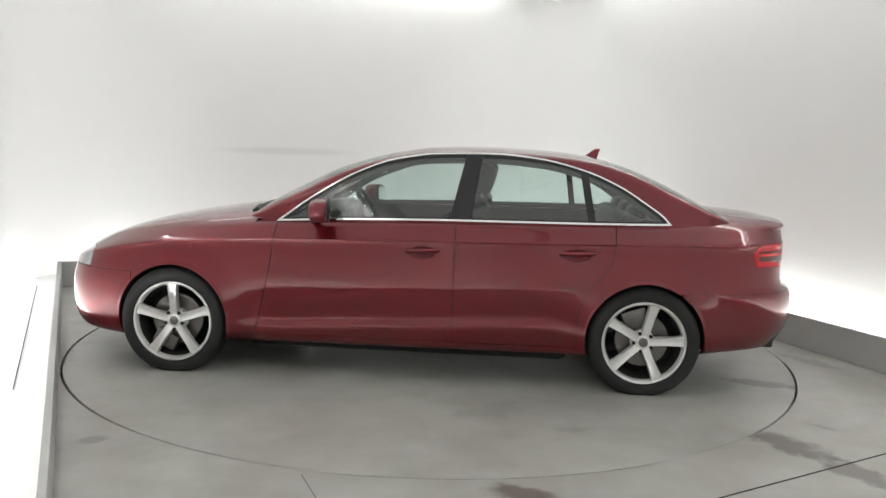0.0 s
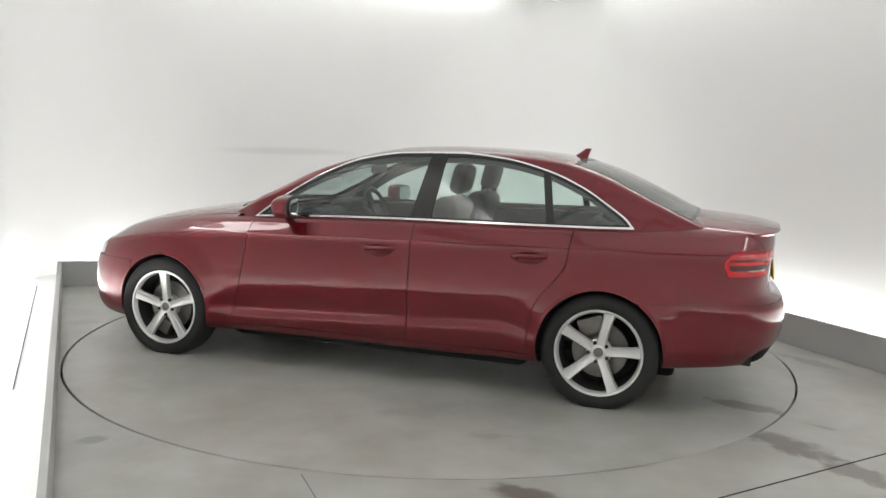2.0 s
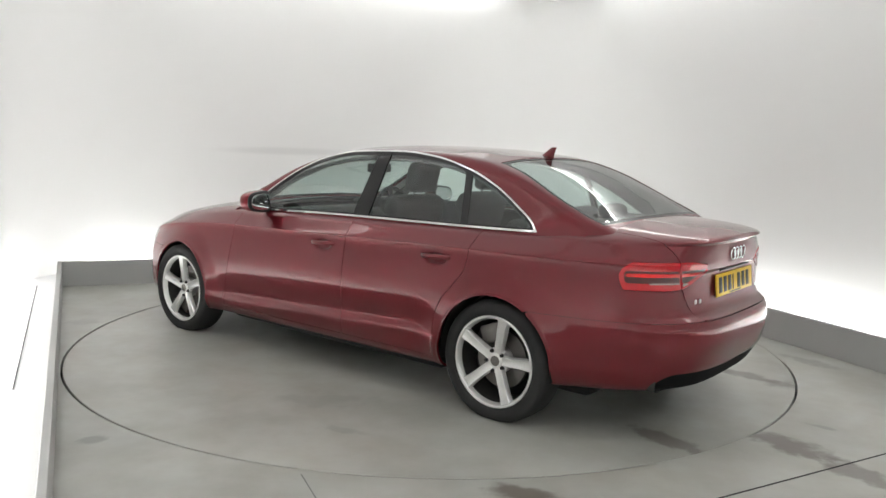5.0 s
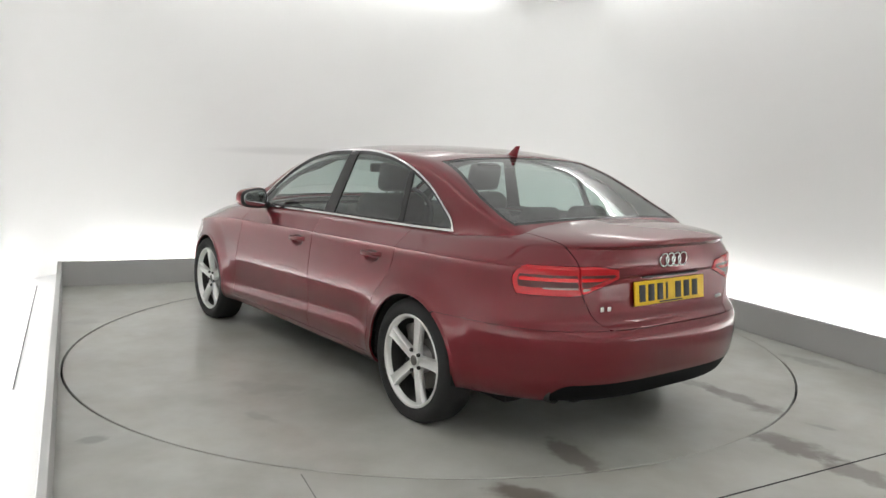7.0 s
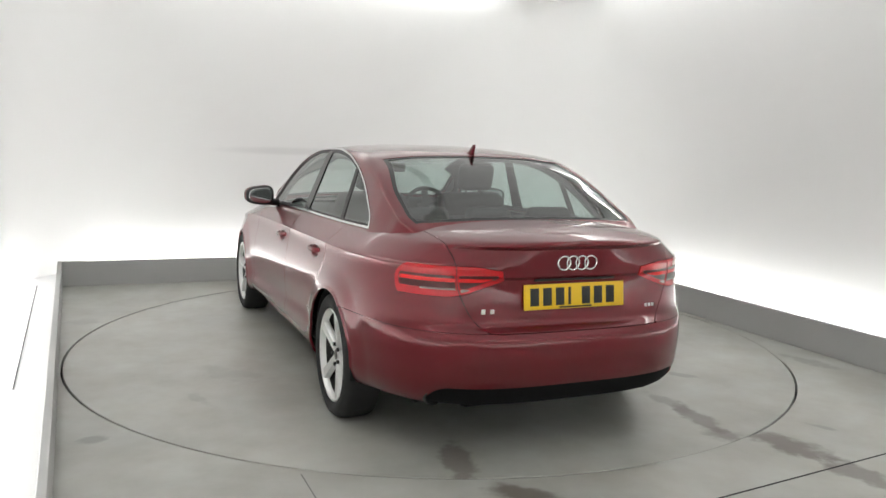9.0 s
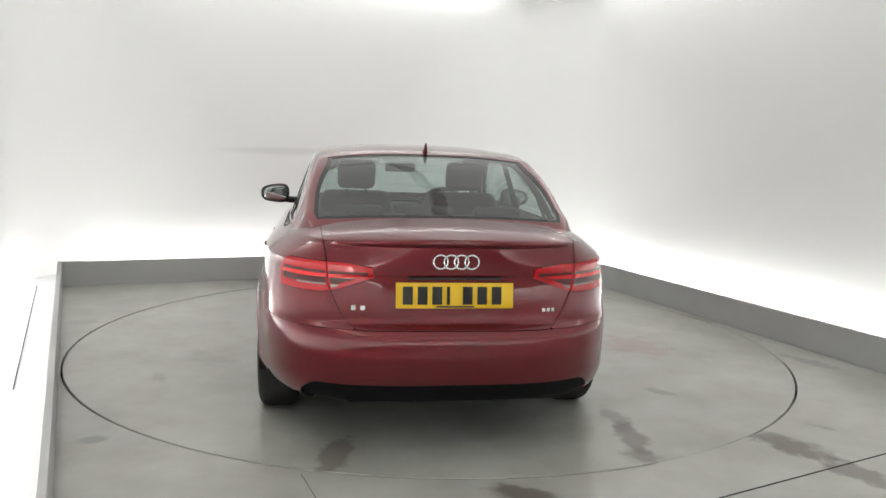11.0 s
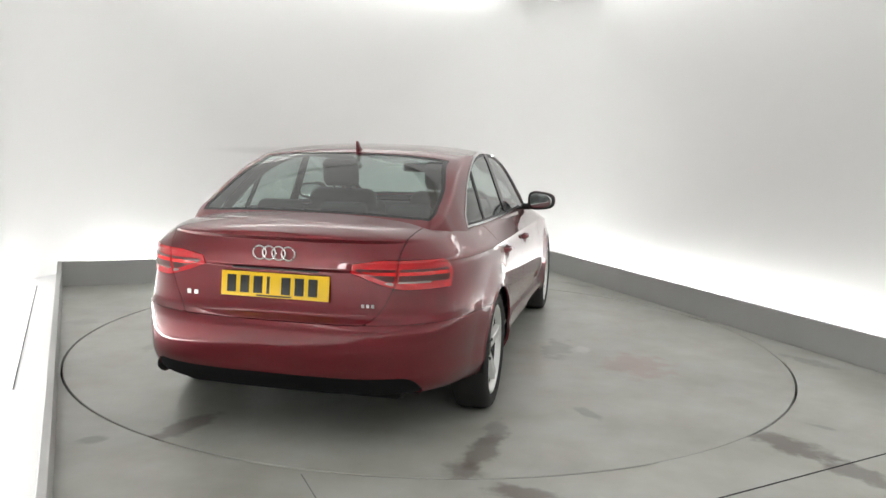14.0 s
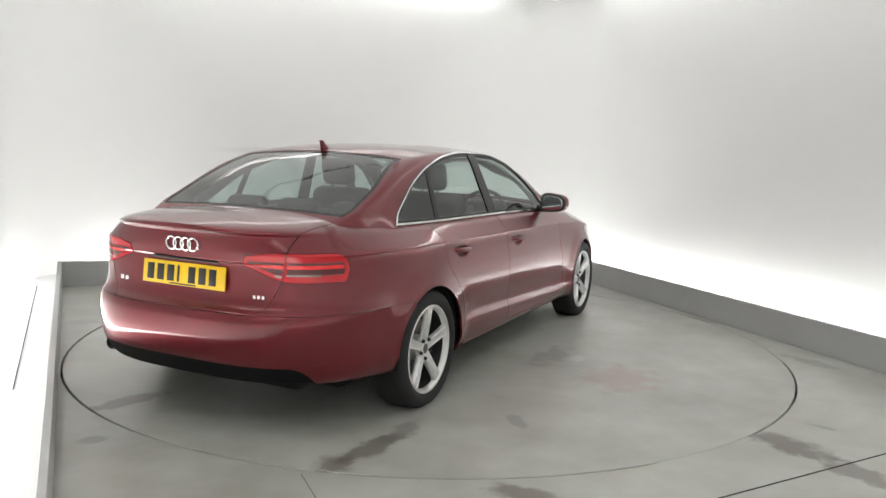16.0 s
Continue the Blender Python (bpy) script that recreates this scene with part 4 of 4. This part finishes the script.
def build_wheel(car, x, side, first):
    """a five-spoke alloy wheel; y runs outwards"""
    bm = bmesh.new()
    rings = lathe(bm, [(0.001, 0.862), (0.034, 0.862), (0.040, 0.858), (0.040, 0.84), (0.07, 0.835), (0.07, 0.78)], 36)
    hub = part("wheel", bm, SILVER, car, "silver five-spoke alloy wheel with a black tyre")
    bm = bmesh.new()
    lathe(bm, [(0.236, 0.70), (0.242, 0.725), (0.262, 0.715), (0.290, 0.70), (0.318, 0.716), (0.3255, 0.735), (0.3265, 0.76), (0.3265, 0.83), (0.3235, 0.862),
               (0.315, 0.882), (0.303, 0.893), (0.285, 0.900), (0.265, 0.898), (0.247, 0.889), (0.240, 0.880), (0.236, 0.87)], 120)
    for v in bm.verts:      # pressed flat where it stands
        if v.co.z < -HUB_Z:
            v.co.z = -HUB_Z
    part("tyre", bm, RUBBER, hub, "black low-profile tyre")
    bm = bmesh.new()
    lathe(bm, [(0.2405, 0.878), (0.243, 0.886), (0.239, 0.8895), (0.231, 0.888), (0.224, 0.878), (0.219, 0.858), (0.2405, 0.858)], 72)
    part("rim", bm, SILVER, hub, "silver wheel rim")
    # inside of the rim, much darker than the spokes
    bm = bmesh.new()
    lathe(bm, [(0.2215, 0.862), (0.214, 0.80), (0.210, 0.70), (0.232, 0.69), (0.238, 0.70)], 60)
    part("barrel", bm, DARK_METAL, hub, "dark inside of the rim")
    for i in range(5):
        bm = bmesh.new()
        a = radians(first + 72 * i)
        prof = ((0.035, 0.030, 0.858, 0.835), (0.07, 0.027, 0.865, 0.835), (0.13, 0.027, 0.873, 0.842), (0.19, 0.030, 0.880, 0.85), (0.230, 0.037, 0.883, 0.855))
        rows = []
        for r, hw, top, low_ in prof:
            rows.append([bm.verts.new((-hw, low_, r)), bm.verts.new((-hw * 0.92, top - 0.006, r)), bm.verts.new((-hw * 0.74, top, r)), bm.verts.new((-hw * 0.5, top - 0.003, r)),
                         bm.verts.new((hw * 0.5, top - 0.003, r)), bm.verts.new((hw * 0.74, top, r)), bm.verts.new((hw * 0.92, top - 0.006, r)), bm.verts.new((hw, low_, r))])
        for p, q in zip(rows, rows[1:]):
            for j in range(8):
                kk = (j + 1) % 8
                bm.faces.new((p[j], p[kk], q[kk], q[j]))
        bm.faces.new(rows[0])
        bm.faces.new(rows[-1])
        bmesh.ops.transform(bm, matrix=Matrix.Rotation(a, 4, "Y"), verts=bm.verts)
        part("spoke", bm, SILVER, hub)
        bm = bmesh.new()
        bmesh.ops.create_cone(bm, cap_ends=True, segments=10, radius1=0.011, radius2=0.009, depth=0.012, matrix=Matrix.Translation((0, 0.8645, 0.055)) @ Matrix.Rotation(radians(-90), 4, "X"))
        bmesh.ops.transform(bm, matrix=Matrix.Rotation(a + radians(36), 4, "Y"), verts=bm.verts)
        part("wheel_bolt", bm, BLACK, hub, "dark wheel bolt")
    bm = bmesh.new()
    lathe(bm, [(0.001, 0.8645), (0.024, 0.8645), (0.027, 0.8630), (0.027, 0.858)], 28)
    part("centre_cap", bm, DISC, hub, "grey wheel centre cap")
    bm = bmesh.new()
    lathe(bm, [(0.06, 0.79), (0.09, 0.80), (0.155, 0.80), (0.155, 0.775), (0.06, 0.775)], 48)
    part("brake_disc", bm, DISC, hub, "worn steel brake disc")
    bm = bmesh.new()
    box(bm, (0, 0, 0), (0.10, 0.06, 0.15), 0.014)
    bmesh.ops.transform(bm, matrix=Matrix.Rotation(radians(62 if x > 0 else -70) * (1 if side > 0 else -1), 4, "Y") @ Matrix.Translation((0.145, 0.80, 0)), verts=bm.verts)
    part("brake_caliper", bm, DISC, hub, "grey brake caliper")
    # disc closing the wheel, its depth of shade put into the colour
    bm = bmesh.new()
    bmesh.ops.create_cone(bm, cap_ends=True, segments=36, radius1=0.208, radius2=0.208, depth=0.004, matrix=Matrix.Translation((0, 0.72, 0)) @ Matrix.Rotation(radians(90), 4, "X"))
    part("back_plate", bm, VOID, hub, "near-black disc standing in for shade inside the wheel")
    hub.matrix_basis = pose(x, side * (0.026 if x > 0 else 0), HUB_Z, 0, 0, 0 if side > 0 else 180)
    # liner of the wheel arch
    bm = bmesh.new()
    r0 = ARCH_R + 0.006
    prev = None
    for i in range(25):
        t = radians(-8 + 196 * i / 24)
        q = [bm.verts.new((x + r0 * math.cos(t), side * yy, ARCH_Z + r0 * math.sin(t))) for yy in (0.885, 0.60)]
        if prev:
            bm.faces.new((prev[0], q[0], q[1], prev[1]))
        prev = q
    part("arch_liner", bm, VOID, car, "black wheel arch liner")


def build_mirror(car, side):
    bm = bmesh.new()
    bmesh.ops.create_uvsphere(bm, u_segments=28, v_segments=18, radius=1)
    for v in bm.verts:
        x, y, z = v.co
        f = lambda t, p: math.copysign(abs(t) ** p, t)
        x, y, z = f(x, 0.75), f(y, 0.62), f(z, 0.70)
        x = max(x, -0.42)
        v.co = (0.078 * x * (1.0 if x > 0 else 0.95), 0.104 * y, 0.069 * z * (1 - 0.16 * y))
    bmesh.ops.transform(bm, matrix=Matrix.Translation((0.490, side * 0.935, 1.012)) @ Matrix.Rotation(radians(10 * side), 4, "Z") @ Matrix.Diagonal((1, side, 1, 1)), verts=bm.verts)
    m = part("door_mirror", bm, PAINT, car, "red door mirror with a black frame")
    bm = bmesh.new()
    bmesh.ops.create_uvsphere(bm, u_segments=28, v_segments=14, radius=1)
    for v in bm.verts:
        x, y, z = v.co
        f = lambda t, p: math.copysign(abs(t) ** p, t)
        v.co = (0.016 * x, 0.105 * f(y, 0.6), 0.068 * f(z, 0.68) * (1 - 0.16 * f(y, 0.6)))
    place = Matrix.Translation((0.451, side * 0.935, 1.012)) @ Matrix.Rotation(radians(10 * side), 4, "Z") @ Matrix.Diagonal((1, side, 1, 1))
    bmesh.ops.transform(bm, matrix=place, verts=bm.verts)
    part("mirror_frame", bm, BLACK, m, "black plastic mirror frame")
    bm = bmesh.new()
    bmesh.ops.create_uvsphere(bm, u_segments=28, v_segments=14, radius=1)
    for v in bm.verts:
        x, y, z = v.co
        f = lambda t, p: math.copysign(abs(t) ** p, t)
        v.co = (0.004 * x - 0.0145, 0.086 * f(y, 0.6), 0.053 * f(z, 0.68) * (1 - 0.16 * f(y, 0.6)))
    bmesh.ops.transform(bm, matrix=place, verts=bm.verts)
    part("mirror_glass", bm, MIRROR, m, "mirror glass")
    bm = bmesh.new()
    tube(bm, [(0.56, side * 0.785, 0.955), (0.545, side * 0.83, 0.958), (0.52, side * 0.87, 0.968), (0.50, side * 0.90, 0.985)], 0.026, 12)
    part("mirror_arm", bm, BLACK, m, "black mirror arm")


MIRROR = plain("mirror_glass", (0.55, 0.57, 0.57), 0.03, 1.0, vary=0.01)


def rounded(name, size, centre, tilt, mat, parent, label="", bevel=0.05, turn=0):
    bm = bmesh.new()
    box(bm, (0, 0, 0), size, bevel, segments=4)
    bmesh.ops.transform(bm, matrix=pose(*centre, 0, tilt, turn), verts=bm.verts)
    return part(name, bm, mat, parent, label)


def build_interior(car):
    for side in (1, -1):
        y = 0.36 * side
        seat = rounded("front_seat", (0.52, 0.50, 0.20), (0.05, y, 0.44), -6, SEAT, car, "dark leather front seat", 0.07)
        rounded("backrest", (0.16, 0.48, 0.66), (-0.30, y, 0.78), -20, SEAT, seat, bevel=0.07)
        rounded("bolster", (0.20, 0.09, 0.50), (-0.245, y + 0.215, 0.76), -20, SEAT, seat, bevel=0.04)
        rounded("bolster", (0.20, 0.09, 0.50), (-0.245, y - 0.215, 0.76), -20, SEAT, seat, bevel=0.04)
        rounded("headrest", (0.10, 0.25, 0.19), (-0.445, y, 1.205), -14, SEAT, seat, bevel=0.045)
        for d in (0.06, -0.06):
            bm = bmesh.new()
            tube(bm, [(-0.41, y + d, 1.04), (-0.43, y + d, 1.16)], 0.007)
            part("headrest_post", bm, CHROME, seat, "steel headrest post")
    bench = rounded("rear_seat", (0.52, 1.30, 0.20), (-0.92, 0, 0.46), -6, SEAT, car, "dark leather rear bench", 0.07)
    rounded("backrest", (0.16, 1.30, 0.60), (-1.24, 0, 0.74), -24, SEAT, bench, bevel=0.06)
    for y in (0.38, 0, -0.38):
        rounded("headrest", (0.10, 0.27, 0.13), (-1.385, y, 1.012), -14, SEAT, bench, bevel=0.04)
    rounded("parcel_shelf", (0.50, 1.20, 0.03), (-1.64, 0, 0.985), 0, TRIM, car, "dark parcel shelf", 0.01)
    dash = rounded("dashboard", (0.42, 1.36, 0.26), (0.80, 0, 0.80), 6, TRIM, car, "dark soft-touch dashboard", 0.08)
    rounded("instrument_hood", (0.20, 0.36, 0.09), (0.66, -0.37, 0.945), 4, TRIM, dash, bevel=0.035)
    rounded("floor_pan", (2.7, 1.5, 0.06), (-0.2, 0, 0.25), 0, VOID, car, "dark car floor", 0.01)
    rounded("centre_console", (1.1, 0.24, 0.30), (0.1, 0, 0.42), 0, TRIM, car, "dark centre console", 0.04)
    bm = bmesh.new()
    wheel = [(0.185 * math.cos(2 * math.pi * i / 40), 0.185 * math.sin(2 * math.pi * i / 40), 0) for i in range(41)]
    tube(bm, wheel, 0.016, 10)
    bmesh.ops.transform(bm, matrix=pose(0.44, -0.37, 0.90, 0, -66, 0), verts=bm.verts)
    sw = part("steering_wheel", bm, TRIM, car, "black leather steering wheel")
    bm = bmesh.new()
    box(bm, (0, 0, 0), (0.13, 0.15, 0.05), 0.02)
    box(bm, (0, 0.11, 0), (0.05, 0.12, 0.02), 0.006)
    box(bm, (0, -0.11, 0), (0.05, 0.12, 0.02), 0.006)
    box(bm, (0.11, 0, 0), (0.12, 0.05, 0.02), 0.006)
    bmesh.ops.transform(bm, matrix=pose(0.455, -0.37, 0.895, 0, -66, 0), verts=bm.verts)
    part("wheel_hub", bm, TRIM, sw)
    rounded("rear_view_mirror", (0.03, 0.23, 0.065), (0.28, 0, 1.235), 0, BLACK, car, "black interior mirror", 0.014)
    for side in (1, -1):
        rounded("door_card", (1.9, 0.06, 0.62), (-0.30, 0.735 * side, 0.64), 0, TRIM, car, "dark inner door trim", 0.02)
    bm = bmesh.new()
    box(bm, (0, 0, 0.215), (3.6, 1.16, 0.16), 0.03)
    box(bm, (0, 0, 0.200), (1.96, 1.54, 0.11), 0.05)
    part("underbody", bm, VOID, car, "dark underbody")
    # two added boxes lengthen the underbody to deepen the shadow beneath
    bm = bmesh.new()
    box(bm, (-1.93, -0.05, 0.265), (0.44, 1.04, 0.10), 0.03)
    part("rear_light_blocker", bm, VOID, car, "dark box added under the boot to block light")
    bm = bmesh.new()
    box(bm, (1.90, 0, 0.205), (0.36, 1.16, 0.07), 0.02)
    part("front_light_blocker", bm, VOID, car, "dark box added under the engine to block light")


def build_plate(boot):
    """yellow number plate, its characters drawn as plain bars"""
    tilt = math.atan2(0.012, 0.111)
    bm = bmesh.new()
    box(bm, (0, 0, 0), (0.008, 0.524, 0.113), 0.002)
    pl = part("number_plate", bm, YELLOW, boot, "yellow number plate with black bars")
    pl.matrix_basis = pose(-2.304, 0, 0.754, 0, math.degrees(tilt), 0)
    y = 0.232
    for wd in (0.044, 0.044, 0.044, 0.014, None, 0.044, 0.044, 0.044):
        if wd is None:
            y -= 0.036
            continue
        bm = bmesh.new()
        box(bm, (-0.0048, y - wd / 2, 0), (0.002, wd, 0.079), 0.0005)
        part("bar", bm, INK, pl)
        y -= wd + 0.021
    bm = bmesh.new()
    box(bm, (-0.0048, 0, -0.049), (0.0016, 0.17, 0.007))
    part("maker_bar", bm, BLACK, pl, "small dark bar")
    bm = bmesh.new()
    box(bm, (0, 0, 0), (0.012, 0.42, 0.010), 0.004)
    lamp = part("plate_light_strip", bm, BLACK, boot, "dark strip above the number plate")
    lamp.matrix_basis = pose(-2.300, 0, 0.829)


def build_badges(boot):
    for y in (0.069, 0.023, -0.023, -0.069):
        bm = bmesh.new()
        pts = [(0.0, 0.0315 * math.cos(2 * math.pi * k / 36), 0.0305 * math.sin(2 * math.pi * k / 36)) for k in range(37)]
        tube(bm, pts, 0.0046, 8)
        bmesh.ops.transform(bm, matrix=Matrix.Translation((-2.3115, y, 0.904)), verts=bm.verts)
        part("emblem_ring", bm, CHROME, boot, "plain chrome ring")
    for y0, z0, bits in ((0.42, 0.695, ((0.024, 0.022), (-0.016, 0.020))), (-0.435, 0.684, ((0.022, 0.016), (0.0, 0.016), (-0.022, 0.016)))):
        for dy, hh in bits:
            y = y0 + dy
            bm = bmesh.new()
            box(bm, (on_tail(y, z0, 0.002), y, z0), (0.005, 0.020 if hh > 0.018 else 0.014, hh), 0.0015)
            part("badge_bar", bm, SILVER, boot, "plain chrome badge bar")


def build_wipers(car):
    """two wipers parked along the foot of the windscreen"""
    for lo, hi, sg in ((0.66, 0.985, 1), (0.78, 1.0, -1)):
        vs = np.linspace(lo, hi, 14)
        row = upper(np.full(14, 0.935), vs) * np.array([1, sg, 1])
        bm = bmesh.new()
        tube(bm, [Vector(q) + Vector((0.006, 0, 0.004)) for q in row], 0.010, 8)
        blade = part("wiper", bm, BLACK, car, "black windscreen wiper")
        mid, root = Vector(row[5]) + Vector((0.008, 0, 0.008)), Vector(row[1]) + Vector((0.03, 0, -0.01))
        bm = bmesh.new()
        tube(bm, [root, (root + mid) / 2 + Vector((0, 0, 0.004)), mid], 0.013, 8)
        part("wiper_arm", bm, BLACK, blade)


def build_fin(car):
    bm = bmesh.new()
    rows = []
    for t in (0, 0.35, 0.7, 1.0):
        z = 1.352 + 0.066 * t
        back, front = -1.172 - 0.020 * t ** 1.5, -1.055 - 0.10 * t ** 0.8
        w = 0.020 * (1 - 0.80 * t)
        ring = []
        for k in range(14):
            a = 2 * math.pi * k / 14
            ring.append(bm.verts.new(((back + front) / 2 + (front - back) / 2 * math.cos(a), w * math.sin(a), z)))
        rows.append(ring)
    for p, q in zip(rows, rows[1:]):
        for i in range(14):
            j = (i + 1) % 14
            bm.faces.new((p[i], p[j], q[j], q[i]))
    bm.faces.new(rows[-1])
    part("aerial_fin", bm, PAINT, car, "small red roof aerial fin")


def build_exhaust(car):
    for y in (0.635, 0.55):
        bm = bmesh.new()
        lathe(bm, [(0.028, -2.05), (0.036, -2.06), (0.037, -2.34), (0.035, -2.345), (0.031, -2.335), (0.030, -2.1), (0.001, -2.1)], 24, "x")
        bmesh.ops.transform(bm, matrix=Matrix.Translation((0.150, y, 0.302)), verts=bm.verts)
        part("tailpipe", bm, DARK_METAL, car, "dark steel tailpipe")


def build_car():
    car = new("car")
    tagged(car, "metallic dark red four-door saloon standing on the turntable", "car")
    boot = build_body(car)
    for x, side, first in ((AXLE, 1, 1), (AXLE, -1, 15), (-AXLE, 1, -13), (-AXLE, -1, -2)):
        build_wheel(car, x, side, first)
    for side in (1, -1):
        build_mirror(car, side)
    build_interior(car)
    build_plate(boot)
    build_badges(boot)
    build_wipers(car)
    build_fin(car)
    build_exhaust(car)
    return car


build_joint(build_floor())
build_room()
turntable = build_turntable()
car = build_car()


# ---------------------------------------------------------------- what moves
# the turntable's angle in degrees, each half second
HEADINGS = (174.78, 171.32, 168.03, 164.70, 161.40, 158.20, 154.36, 151.02, 147.36, 143.87, 140.34, 136.82, 133.28, 129.76, 126.28, 122.98, 119.40,
            116.00, 112.42, 108.88, 105.35, 101.82, 98.29, 94.75, 91.11, 87.61, 84.06, 80.66, 77.10, 73.66, 70.14, 66.80, 63.28)


def motions():
    turns = [(0.5 * i, pose(0, 0, 0, 0, 0, a)) for i, a in enumerate(HEADINGS)]
    walk(turntable, turns)
    walk(car, [(t, m @ Matrix.Translation((0.0694, 0.228, 0))) for t, m in turns])


motions()
